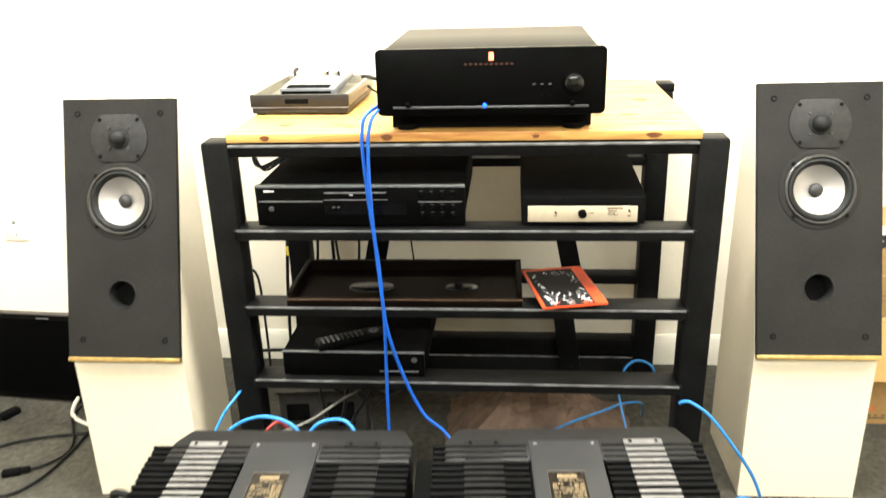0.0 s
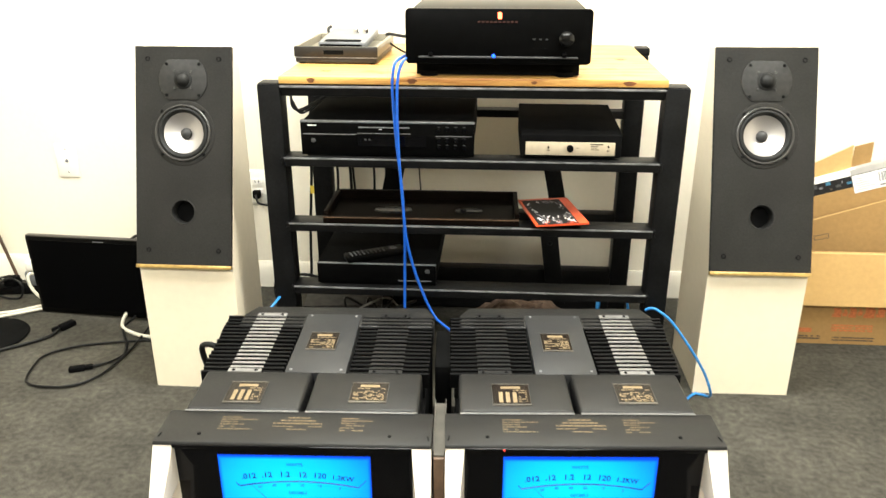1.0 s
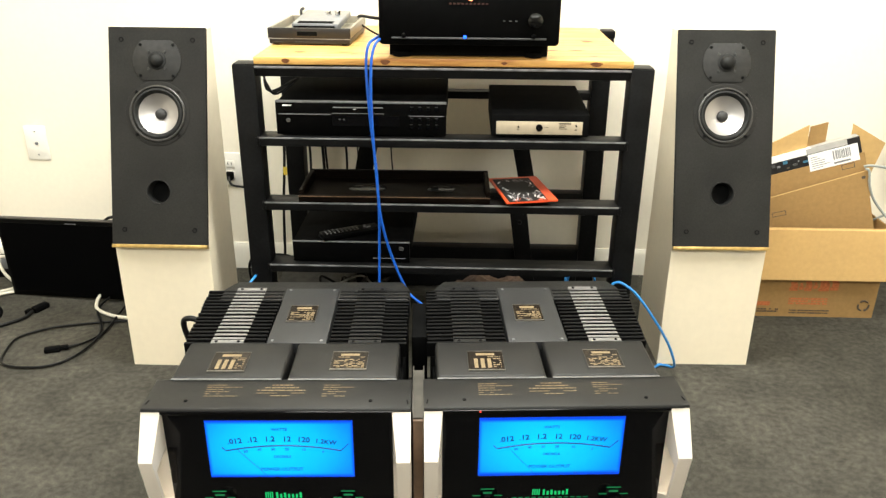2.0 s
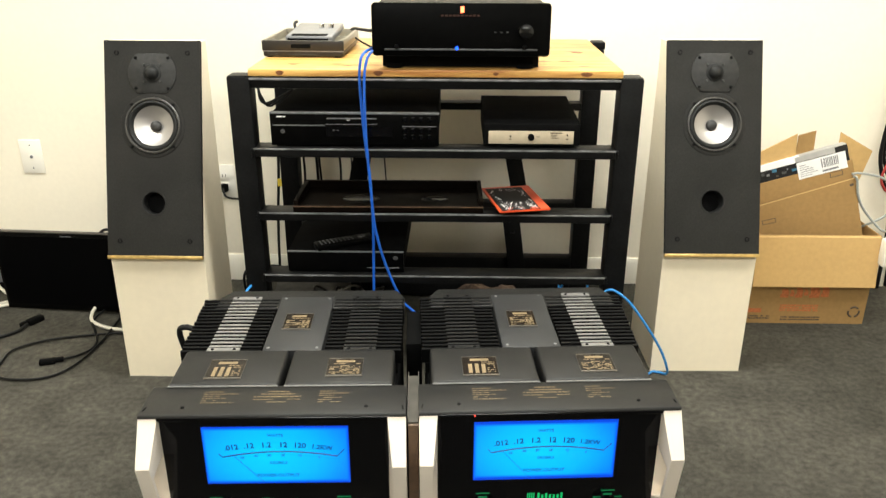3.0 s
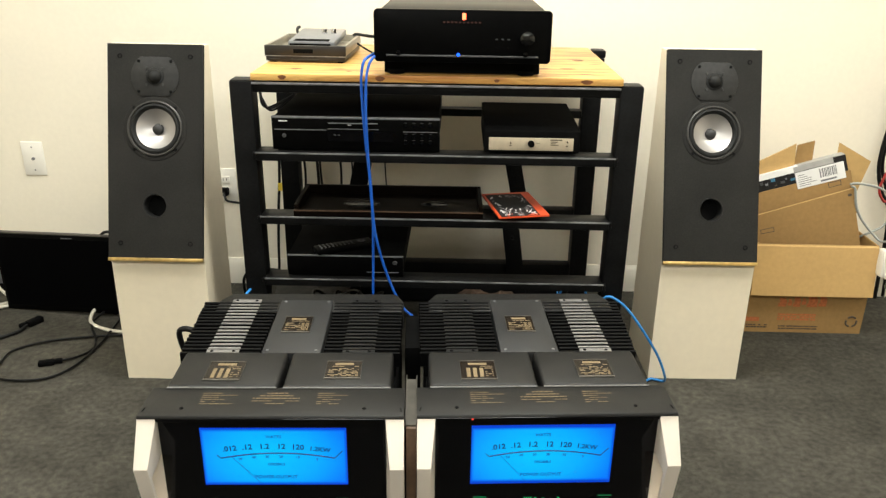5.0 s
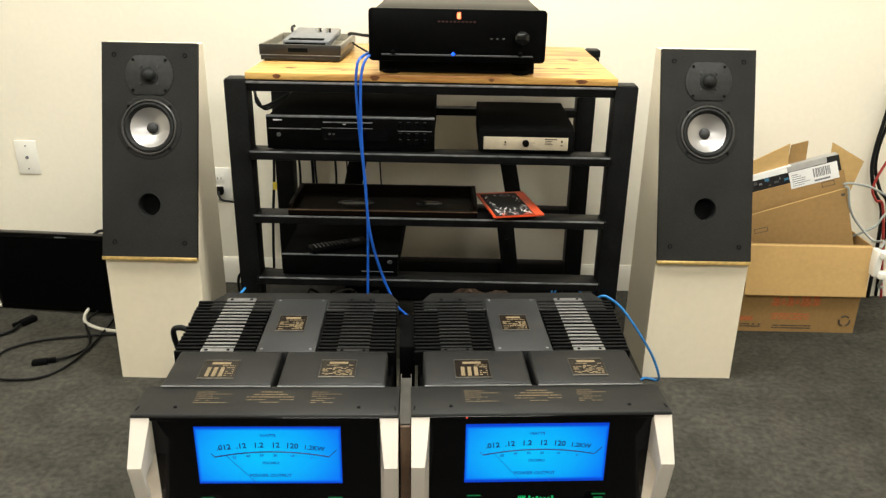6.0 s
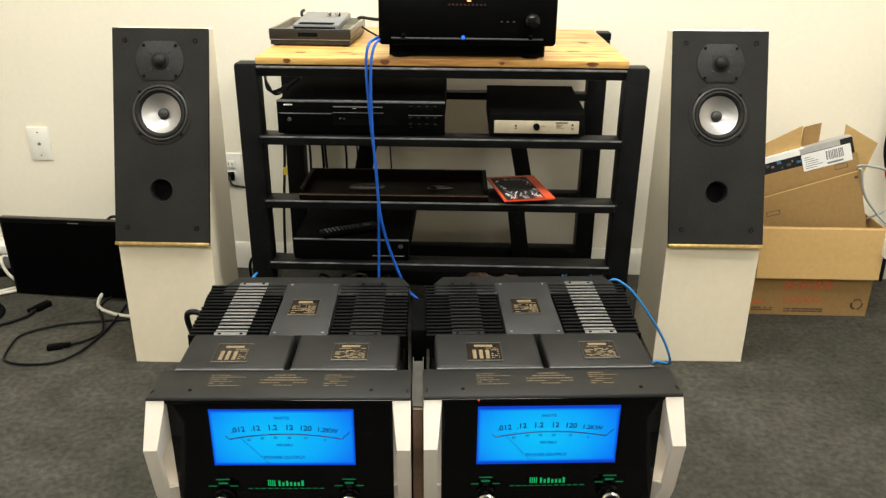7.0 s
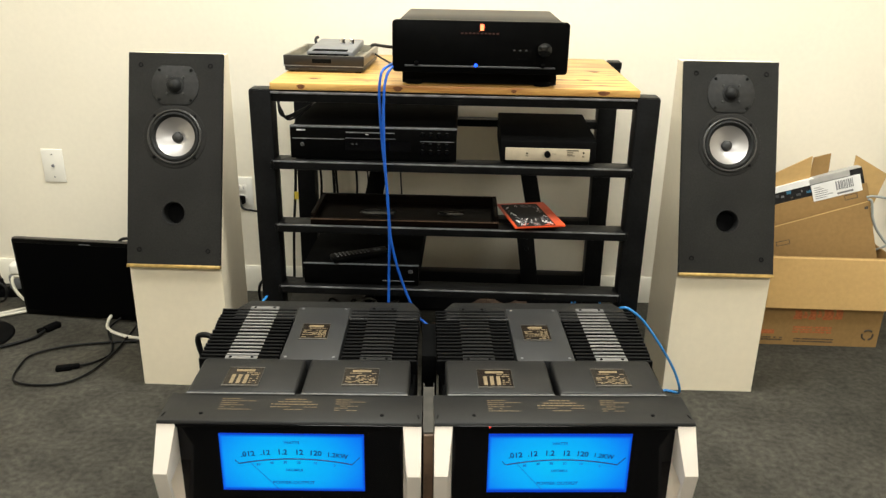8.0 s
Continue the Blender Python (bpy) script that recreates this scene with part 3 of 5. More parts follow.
            on("grille_peg", disc([(0.0, -0.004), (0.0035, -0.004), (0.0042, 0.0012), (0.0062, 0.0012), (0.0066, 0)], sx * w * 0.37, (L * 0.945 if sz > 0 else L * 0.075), 0.010), M_HOLE)
    wf = on("woofer", disc([(0.088, 0.0), (0.0872, 0.0012), (0.085, 0.0018), (0.076, 0.0018), (0.070, 0.001), (0.0685, -0.004)], wx, wz, 0.010), M_BAFFLE, "woofer with silver cone")
    sub("ring", disc([(0.0765, 0.0015), (0.0758, 0.0050), (0.0740, 0.0064), (0.0715, 0.0064), (0.0700, 0.0045), (0.0690, 0.001)], wx, wz, 0.010), M_RING, wf, "raised grey ring")
    sub("surround", disc([(0.0692, 0.002), (0.067, 0.0048), (0.0625, 0.0058), (0.058, 0.003), (0.0545, -0.0035)], wx, wz, 0.010), M_RUBBER, wf)
    sub("cone", disc([(0.0555, -0.003), (0.047, -0.009), (0.033, -0.0165), (0.020, -0.022), (0.014, -0.0235)], wx, wz, 0.010), M_CONE, wf, "satin silver cone")
    sub("phase_plug", disc([(0.0, -0.012), (0.008, -0.0125), (0.0135, -0.0155), (0.0158, -0.023)], wx, wz, 0.010), M_PLUG, wf)
    for a in (45, 135, 225, 315):
        sub("screw", disc([(0, 0.0052), (0.003, 0.0052), (0.0042, 0.0034)], wx + 0.0805 * math.cos(radians(a)), wz + 0.0805 * math.sin(radians(a)), 0.010), M_HOLE, wf)
    on("port", disc([(0.0345, 0), (0.0335, 0.0012), (0.0315, 0.0008), (0.0300, -0.004), (0.0295, -0.034)], -0.001, pz, 0.010), M_RUBBER)
    # Near-black disc stands for the shade deep inside the port.
    on("port_shade_disc", disc([(0.0, -0.0345), (0.0298, -0.0345), (0.0298, -0.0355)], -0.001, pz, 0.010), M_HOLE)
    return s


loudspeaker("loudspeaker", pose(-0.563, 2.115, 0, 0, 0, 0), 0.262, 0.185, 0.225, 0.943, 0.384, "cream wedge-shaped floor loudspeaker with dark front beside the black screen")
loudspeaker("loudspeaker", pose(0.989, 2.182, 0, 0, 0, 1), 0.265, 0.205, 0.263, 0.941, 0.378, "cream wedge-shaped floor loudspeaker with dark front beside the cardboard boxes")


# ---- power amplifiers ----
def broken_lines(rng, x0, x1, ys, height, full=0.8):
    """Rows of short dashes of uneven length, as small print looks."""
    rows = []
    for y in ys:
        x = x0
        while x < x1:
            step = rng.uniform(0.003, 0.011)
            if rng.random() < full:
                rows.append((x, min(x1, x + step), y, y + height))
            x += step + rng.uniform(0.0008, 0.0022)
    return rows


def plaque(amp, u, v, z, w, d, columns):
    p = part("plaque", B(u - w / 2, u + w / 2, v - d / 2, v + d / 2, z, z + 0.0012), M_PLATE_DARK, amp, "dark plaque with gold print")
    # Front and back rims paler: the reflection is put into their colour.
    for a in ((u - w / 2 - 0.001, u + w / 2 + 0.001, v - d / 2 - 0.003, v - d / 2), (u - w / 2 - 0.001, u + w / 2 + 0.001, v + d / 2, v + d / 2 + 0.0015)):
        part("rim", B(*a, z, z + 0.002), M_PLATE_RIM, p, "metal rim with its reflection in the colour")
    for x0 in (u - w / 2 - 0.0012, u + w / 2 + 0.0002):
        part("side_rim", B(x0, x0 + 0.001, v - d / 2, v + d / 2, z, z + 0.0016), M_PLATE_SIDE, p)
    rng = random.Random(int(u * 1000) + columns)
    rows = [(-0.27 * w, 0.27 * w, 0.27 * d, 0.40 * d)]
    rows += broken_lines(rng, -0.43 * w, 0.43 * w, [0.17 * d], 0.04 * d)
    if columns:
        for i in range(columns):
            x = -0.34 * w + i * 0.19 * w
            rows.append((x, x + 0.11 * w, -0.42 * d, 0.10 * d))
        rows += broken_lines(rng, 0.20 * w, 0.43 * w, [(-0.38 + 0.11 * i) * d for i in range(5)], 0.045 * d)
    else:
        rows += broken_lines(rng, -0.43 * w, 0.43 * w, [(-0.42 + 0.075 * i) * d for i in range(7)], 0.04 * d, 0.6)
    bars("print", rows, M_GOLD_INK, p, pose(u, v, z + 0.0012))


def power_amplifier(m, lit_left, meter_x, meter_low, meter_high, label):
    """Local origin: middle of the hood's front edge, over the floor; x across, y back."""
    a = thing("power_amplifier", label, "amplifier", m, "pair of power amplifiers")
    W, Z0, ZT = 0.2235, 0.225, 0.480
    part("chassis", B(-0.205, 0.205, 0.02, 0.475, Z0 + 0.012, 0.425, bevel=0.004), M_BLACK_MATT, a)
    part("rear_cover", prism(bmesh.new(), [(-0.197, 0.405), (0.211, 0.405), (0.211, 0.458), (0.193, 0.497), (-0.176, 0.497), (-0.197, 0.458)], 0.426, 0.4755, axis="z", bevel=0.007), M_AMP, a, "dark grey rear cover with cut corners")
    for sx in (-0.17, 0.17):
        for y in (0.06, 0.43):
            bm = bmesh.new()
            lathe(bm, [(0.0, Z0), (0.02, Z0), (0.022, Z0 + 0.012), (0, Z0 + 0.012)], pose(sx, y, 0), 16)
            part("foot", bm, M_RUBBER, a)
    # hood
    bm = bmesh.new()
    prism(bm, [(-0.003, ZT - 0.005), (0.0, ZT), (0.088, ZT), (0.088, 0.426), (0.02, 0.426), (0.004, ZT - 0.010)], -W, W, bevel=0.001)
    hood = part("hood", bm, M_AMP, a, "dark grey top hood with gold print")
    for u in (-0.2175, 0.2175):
        slot = part("slot", B(-0.0012, 0.0012, -0.006, 0.006, 0, 0.0004), M_HOLE, hood, "dark slot at the corner")
        slot.matrix_basis = pose(u, 0.018, ZT, 0, 0, 10 if u > 0 else -10)
    for u in (-0.155, 0.155):
        bm = bmesh.new()
        lathe(bm, [(0, 0.0012), (0.003, 0.0012), (0.0035, 0)], pose(u, 0.022, ZT), 12)
        part("screw", bm, M_HOLE, hood)
    part("front_edge", B(-0.192, 0.192, -0.0048, -0.0022, ZT - 0.010, ZT - 0.0035, bevel=0.0008), M_GLOSS_BLACK, hood, "gloss black front edge")
    rows, rng = [], random.Random(7)
    for c, wd, n in ((-0.099, 0.060, 6), (0.0, 0.082, 5), (0.097, 0.052, 6)):
        for i in range(n):
            y = 0.070 - i * (0.040 / n)
            if c == 0.0:
                k = (0.45, 0.72, 1.0, 1.0, 0.4)[i] * wd
                rows += broken_lines(rng, -k / 2, k / 2, [y - 0.0018], 0.0026 if i < 3 else 0.0016, 0.95)
            else:
                k = (0.55, 1.0, 0.5, 0.8, 0.45, 0.95)[i] * wd
                rows += broken_lines(rng, c - wd / 2, c - wd / 2 + k, [y - 0.0014], 0.0017, 0.9)
    bars("print", rows, M_GOLD_INK, hood, pose(0, 0, ZT + 0.0002))
    # transformer covers
    for u0, u1 in ((-0.200, -0.0045), (0.0045, 0.198)):
        c = part("transformer_cover", B(u0, u1, 0.0885, 0.213, 0.430, ZT + 0.003, bevel=0.0065, segments=3), M_AMP, a, "dark grey crinkle-finish cover")
        # Pale lip paints the bright highlight along the cover's front.
        part("flange", B(u0 + 0.001, u1 - 0.001, 0.0845, 0.0884, ZT + 0.0002, ZT + 0.0022, bevel=0.0005, segments=1), M_LIP_HIGHLIGHT, c, "thin lip, highlight put into its pale colour")
    plaque(a, -0.109, 0.141, ZT + 0.003, 0.064, 0.062, 3)
    plaque(a, 0.108, 0.145, ZT + 0.003, 0.064, 0.058, 0)
    # heat sinks
    for side, (u0, u1) in ((-1, (-0.212, -0.062)), (1, (0.060, 0.206))):
        sink = part("heat_sink", B(u0 + 0.004, u1 - 0.004, 0.217, 0.452, 0.426, 0.447), M_BLACK_MATT, a, "black finned heat sink")
        mid = (u0 + u1) / 2 + side * -0.004
        bright = (side < 0) == lit_left
        for sec in range(2):
            for i in range(8):
                y = 0.2185 + sec * 0.119 + i * 0.0146
                out = 0.004 * math.sin(math.pi * (i + 0.5) / 8) + (0.003 if i in (0, 7) else 0)
                out += (0.010 if lit_left else 0.016) * (sec * 8 + i) / 15 if bright else 0.0
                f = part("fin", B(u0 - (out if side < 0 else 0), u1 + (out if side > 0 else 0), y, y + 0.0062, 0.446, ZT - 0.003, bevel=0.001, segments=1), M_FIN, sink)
                # Outer band lit, inner dim: one milled finish, its reflection in the colour.
                part("band", B(mid - 0.031, mid + 0.031, y - 0.0002, y + 0.0064, ZT - 0.0029, ZT - 0.0014), M_SCREW_LIT_BAND if bright else M_DIM_BAND, f)
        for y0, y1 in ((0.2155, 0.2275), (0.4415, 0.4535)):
            e = part("end_plate", B(mid - 0.031, mid + 0.031, y0, y1, ZT - 0.003, ZT - 0.0004), M_SCREW_LIT_BAND if bright else M_DIM_BAND, sink)
            for dx in (-0.021, 0.021):
                bm = bmesh.new()
                lathe(bm, [(0, 0.001), (0.003, 0.001), (0.0034, 0)], pose(mid + dx, (y0 + y1) / 2, ZT - 0.0004), 10)
                part("screw", bm, M_HOLE, e)
    pn = part("top_panel", B(-0.058, 0.056, 0.216, 0.453, 0.427, ZT - 0.001, bevel=0.0015), M_AMP_PANEL, a, "smooth slate-grey middle panel")
    for dx in (-0.048, 0.046):
        for y in (0.226, 0.444):
            bm = bmesh.new()
            lathe(bm, [(0, 0.0012), (0.0028, 0.0012), (0.0032, 0)], pose(dx, y, ZT - 0.001), 10)
            part("screw", bm, M_PALE_STEEL, pn)
    plaque(a, -0.006, 0.335, ZT - 0.001, 0.056, 0.066, 0)
    # glass front
    glass = part("front_glass", B(-0.192, 0.192, 0.004, 0.016, Z0 + 0.012, ZT - 0.006, bevel=0.0015), M_GLOSS_BLACK, a, "gloss black glass front")
    fy = 0.004
    mz, mh = (meter_low + meter_high) / 2, (meter_high - meter_low) / 2
    bm = bmesh.new()
    box(bm, -0.124, 0.124, -0.0008, 0.001, -mh, mh)
    meter = part("meter", bm, M_METER, a, "glowing blue power meter")
    meter.matrix_basis = pose(meter_x, fy, mz)
    face = pose(0, -0.0010, 0) @ UPRIGHT

    def ink(name_, text, x, z, size, mat=M_METER_INK, turn=0):
        o = writing(name_, text, size, mat, meter, face @ pose(x, z, 0, 0, 0, turn))
        return o

    for t_, x, z, turn in ((".012", -0.0765, 0.0165, 6), (".12", -0.0465, 0.0195, 4), ("1.2", -0.017, 0.0210, 1), ("12", 0.012, 0.0210, -1), ("120", 0.040, 0.0195, -4), ("1.2KW", 0.0775, 0.0150, -7)):
        ink("scale_number", t_, x, z, 0.0145 if t_ != "1.2KW" else 0.0125, M_METER_INK, turn)
    for t_, x, z, turn in (("50", -0.0595, -0.0045, 5), ("40", -0.036, -0.001, 3), ("30", -0.013, 0.0, 1), ("20", 0.0105, 0.0, -1), ("10", 0.039, -0.001, -4), ("0", 0.072, -0.0055, -8)):
        ink("scale_number", t_, x, z, 0.0070, M_METER_INK_SOFT, turn)
    ink("word", "WATTS", 0.0, 0.0405, 0.0080, M_METER_INK_SOFT)
    ink("word", "DECIBELS", 0.002, -0.0155, 0.0070, M_METER_INK_SOFT)
    ink("word", "POWER OUTPUT", 0.0, -0.0420, 0.0095, M_METER_INK_SOFT)
    arc = [(-0.0925 + 0.195 * i / 24, -0.0013, -0.0025 + 0.0105 * (1 - ((i - 12) / 12) ** 2)) for i in range(25)]
    bm = bmesh.new()
    tube(bm, arc, 0.0012, 6, smooth=False)
    tube(bm, [(-0.0925, -0.0013, -0.0025), (-0.099, -0.0013, 0.0045)], 0.0008, 6, smooth=False)
    tube(bm, [(0.1025, -0.0013, -0.0025), (0.116, -0.0013, 0.012)], 0.0008, 6, smooth=False)
    part("scale_arc", bm, M_METER_INK, meter)
    bm = bmesh.new()
    tube(bm, [(-0.074, -0.0016, 0.001), (-0.026, -0.0016, -0.0555)], 0.0005, 6, smooth=False)
    part("needle", bm, M_METER_INK_SOFT, meter)
    # lettering and knobs below the meter
    gm = pose(0, fy - 0.0002, 0) @ UPRIGHT
    rows = [(-0.037 + i * 0.0042, -0.0345 + i * 0.0042, 0, 0.014) for i in range(4)]
    for i, hh in enumerate((0.013, 0.009, 0.012, 0.009, 0.009, 0.009, 0.013)):
        rows.append((-0.016 + i * 0.0078, -0.0115 + i * 0.0078, 0, hh))
    bars("wordmark", rows, M_GREEN, glass, gm @ pose(0, 0.291, 0) @ Matrix.Diagonal((0.88, 0.9, 1, 1)))
    bars("print", [(-0.068 + i * 0.0115, -0.060 + i * 0.0115, 0, 0.0018) for i in range(12)], M_GREEN_DIM, glass, gm @ pose(0, 0.2845, 0))
    for u in (-0.112, 0.112):
        bars("print", [(-0.012, 0.012, 0, 0.0025)], M_GREEN_DIM, glass, gm @ pose(u, 0.304, 0))
        bars("print", [(-0.026, -0.012, 0, 0.002), (0.012, 0.026, 0, 0.002), (-0.008, 0.008, 0.005, 0.009)], M_GREEN_DIM, glass, gm @ pose(u, 0.290, 0))
        bm = bmesh.new()
        lathe(bm, [(0.020, 0), (0.020, 0.004), (0.0165, 0.006), (0.0165, 0.022), (0.0145, 0.025), (0, 0.025)], pose(u, fy, 0.267, 90), 36)
        kn = part("knob", bm, M_GLOSS_BLACK, a, "black knob with chrome ring")
        bm = bmesh.new()
        lathe(bm, [(0.0172, 0.020), (0.0175, 0.022), (0.0155, 0.0257), (0.013, 0.0258), (0.013, 0.0245)], pose(u, fy, 0.267, 90), 36)
        part("ring", bm, M_CHROME, kn)
    # end caps with handles
    for sx in (-1, 1):
        u0, u1 = sorted((sx * W, sx * 0.194))
        bm = bmesh.new()
        outer = [(0.012, ZT - 0.004), (0.0, ZT - 0.006), (-0.044, 0.403), (-0.020, 0.290), (0.004, Z0 + 0.014), (0.012, Z0 + 0.014)]
        inner = [(0.007, 0.402), (0.005, 0.400), (-0.029, 0.376), (-0.013, 0.300), (0.005, 0.290), (0.007, 0.290)]
        t0, t1 = sx * W, sx * 0.192
        k1 = sx * 0.2005
        lo, hi = [], []
        for k, ring in enumerate((outer, inner)):
            lo.append([bm.verts.new((t0, y, z)) for y, z in ring])
            hi.append([bm.verts.new((t1 if j in (0, 1, 4, 5) else k1, y, z)) for j, (y, z) in enumerate(ring)])
        n = len(outer)
        for j in range(n):
            q = (j + 1) % n
            bm.faces.new((lo[0][j], lo[0][q], hi[0][q], hi[0][j]))
            bm.faces.new((lo[1][j], hi[1][j], hi[1][q], lo[1][q]))
            bm.faces.new((lo[0][j], lo[1][j], lo[1][q], lo[0][q]))
            bm.faces.new((hi[0][j], hi[0][q], hi[1][q], hi[1][j]))
        bmesh.ops.recalc_face_normals(bm, faces=bm.faces[:])
        part("handle", bm, M_HANDLE, a, "champagne-coloured metal front handle", smooth=20)
    return a


AMP_L = pose(-0.037, 1.223, 0, 0, 0, 2.3)
AMP_R = pose(0.431, 1.248, 0, 0, 0, 3.4)
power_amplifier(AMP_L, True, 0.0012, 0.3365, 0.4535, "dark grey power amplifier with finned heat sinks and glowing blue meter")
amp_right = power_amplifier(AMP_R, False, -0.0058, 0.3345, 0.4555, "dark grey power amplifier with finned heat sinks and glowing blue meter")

# Glowing dot stands in for a small red reflection on the glass.
part("red_glint", B(-0.131, -0.128, -0.0052, -0.0046, 0.4725, 0.4755), M_RED_DOT, amp_right, "tiny red reflection added as a glowing dot")


def amp_stand():
    s = thing("amplifier_stand", "low dark stand with an upright brown board between the amplifiers", "stand", pose(0.198, 1.24, 0, 0, 0, 2.8))
    part("platform", B(-0.46, 0.46, 0.0, 0.49, 0.195, 0.224, bevel=0.003), M_BLACK_MATT, s)
    for x in (-0.43, 0.43):
        for y in (0.04, 0.45):
            part("leg", B(x - 0.02, x + 0.02, y - 0.02, y + 0.02, 0, 0.195, bevel=0.002), M_BLACK_MATT, s)
    b = part("upright_board", B(-0.0085, 0.0085, -0.018, 0.13, 0.2245, 0.462, bevel=0.001), M_STAND_WOOD, s, "brown wooden upright")
    bm = bmesh.new()
    prism(bm, [(-0.010, 0.4615), (0.010, 0.4615), (0.010, 0.474), (0.0085, 0.474), (0.0085, 0.465), (-0.0085, 0.465), (-0.0085, 0.474), (-0.010, 0.474)], -0.012, 0.135, axis="y")
    part("channel", bm, M_STAND_CAP, b, "grey metal channel")
    part("rear_upright", B(-0.016, 0.016, 0.30, 0.45, 0.2245, 0.44, bevel=0.002), M_BLACK_MATT, s)
    return s


amp_stand()


# ---- preamplifier ----
def preamplifier():
    p = thing("preamplifier", "black preamplifier with red display and blue light on the pine board", "preamplifier", pose(0.275, 2.118, 0.8985))
    part("case", B(-0.207, 0.207, 0.012, 0.415, 0.040, 0.1625, bevel=0.003), M_BLACK, p)
    bm = bmesh.new()
    prism(bm, rounded(0.442, 0.128, 0.010, 5, 0, 0.1010), 0.0, 0.013, axis="y", bevel=0.0012)
    fp = part("faceplate", bm, M_BLACK, p, "black front with rounded corners")
    part("base", B(-0.200, 0.200, 0.05, 0.39, 0.003, 0.041, bevel=0.002), M_BLACK_MATT, p)
    for x in (-0.17, 0.165):
        for y in (0.06, 0.35):
            bm = bmesh.new()
            lathe(bm, [(0, 0), (0.022, 0), (0.024, 0.012), (0, 0.012)], pose(x, y, 0), 20)
            part("foot", bm, M_BLACK_MATT, p)
    part("ledge", B(-0.19, 0.19, -0.005, 0.001, 0.051, 0.0555, bevel=0.0015), M_INK_DIM, fp, "thin grey ledge")
    part("display", B(-0.0015, 0.0075, -0.0012, 0.0005, 0.142, 0.157), M_RED_LED, fp, "lit red display")
    bars("wordmark", [(-0.049 + i * 0.0098, -0.043 + i * 0.0098, 0, 0.004) for i in range(10)], M_ORANGE_INK, fp, pose(0, -0.0003, 0.133) @ UPRIGHT)
    bm = bmesh.new()
    lathe(bm, [(0, 0.003), (0.003, 0.0025), (0.0045, 0)], pose(-0.010, -0.005, 0.057, 90), 16)
    part("light", bm, M_BLUE_LED, fp, "lit blue power light")
    bm = bmesh.new()
    lathe(bm, [(0.0185, 0), (0.0185, 0.015), (0.0175, 0.0185), (0.013, 0.0212), (0.006, 0.0225), (0, 0.0228)], pose(0.160, 0, 0.099, 90), 40)
    k = part("volume_knob", bm, M_KNOB, p, "gloss black volume knob")
    for x in (-0.16, 0.158):
        bm = bmesh.new()
        lathe(bm, [(0, 0.006), (0.006, 0.0055), (0.0075, 0)], pose(x, -0.003, 0.060, 90), 16)
        part("button", bm, M_GLOSS_BLACK, fp)
    for i in range(3):
        for j in range(2):
            part("button", B(0.082 + i * 0.015, 0.088 + i * 0.015, -0.0015, 0.0005, 0.094 + j * -0.022, 0.097 + j * -0.022), M_INK_DIM if j == 0 else M_BLACK_MATT, fp)
    return p


preamplifier()


# ---- small player on the board ----
def small_player():
    p = thing("phono_box", "small brown-grey open audio box on the pine board", "audio box", pose(-0.159, 2.320, 0.8985, 0, 0, -1.5))
    W, D = 0.1135, 0.285
    part("base", B(-W + 0.003, W - 0.003, 0.002, D - 0.002, 0.004, 0.0165, bevel=0.0015), M_SLATE, p)
    part("edge", B(-W, W, -0.001, 0.001, 0.0168, 0.0186), M_PALE_STEEL, p, "thin pale seam")
    part("front_wall", B(-W, W, 0, 0.009, 0.0188, 0.0465, bevel=0.002), M_SLATE, p)
    part("back_wall", B(-W, W, D - 0.008, D, 0.0188, 0.0465, bevel=0.002), M_SLATE_TOP, p)
    # Side walls take the paler tone to carry a gloss reflection.
    for x0, x1 in ((-W, -W + 0.008), (W - 0.008, W)):
        part("side_wall", B(x0, x1, 0.0092, D - 0.0082, 0.0188, 0.0465, bevel=0.002), M_SLATE_TOP, p, "pale side, gloss reflection in the colour")
    part("tray_floor", B(-W + 0.0082, W - 0.0082, 0.0092, D - 0.0082, 0.0188, 0.026), M_SLATE_TOP, p, "dull smoked inside")
    part("slot", B(-0.032, 0.022, -0.0008, 0.002, 0.026, 0.037), M_HOLE, p)
    bars("print", [(-0.10, -0.07, 0.009, 0.0105), (-0.04, 0.04, 0.0085, 0.0105)], M_INK_DIM, p, pose(0, 0.0015, 0) @ UPRIGHT)
    for x in (-0.095, 0.095):
        for y in (0.02, D - 0.02):
            part("foot", B(x - 0.008, x + 0.008, y - 0.008, y + 0.008, 0, 0.004), M_RUBBER, p)
    r = thing("silver_remote", "silver-grey device with two chrome knobs lying in the small box", "remote", pose(-0.150, 2.368, 0.929, 0, 0, -3) @ pose(0, 0, 0, 5, 0, 0))
    part("body", B(-0.066, 0.066, 0.0, 0.185, 0.002, 0.022, bevel=0.004), M_SILVER_PLASTIC, r)
    part("front", B(-0.060, 0.056, -0.0018, -0.0005, 0.003, 0.016), M_BLACK_MATT, r, "black front strip")
    # Black strip paints the shadow along the device's front.
    part("painted_shadow", B(-0.050, 0.050, 0.004, 0.030, 0.0221, 0.0228), M_BLACK_MATT, r, "dark strip painted as the shadow at the front")
    for x in (0.016, 0.043):
        part("knob", lathe(bmesh.new(), [(0.0, 0.014), (0.007, 0.014), (0.0085, 0.011), (0.0085, 0)], pose(x, 0.115, 0.0222), 18), M_CHROME, r)
    bm = bmesh.new()
    tube(bm, [(-0.066, 0.150, 0.010), (-0.073, 0.146, 0.018), (-0.073, 0.150, 0.028), (-0.068, 0.158, 0.031)], 0.0045, 8)
    part("latch", bm, M_SLATE, r)


small_player()


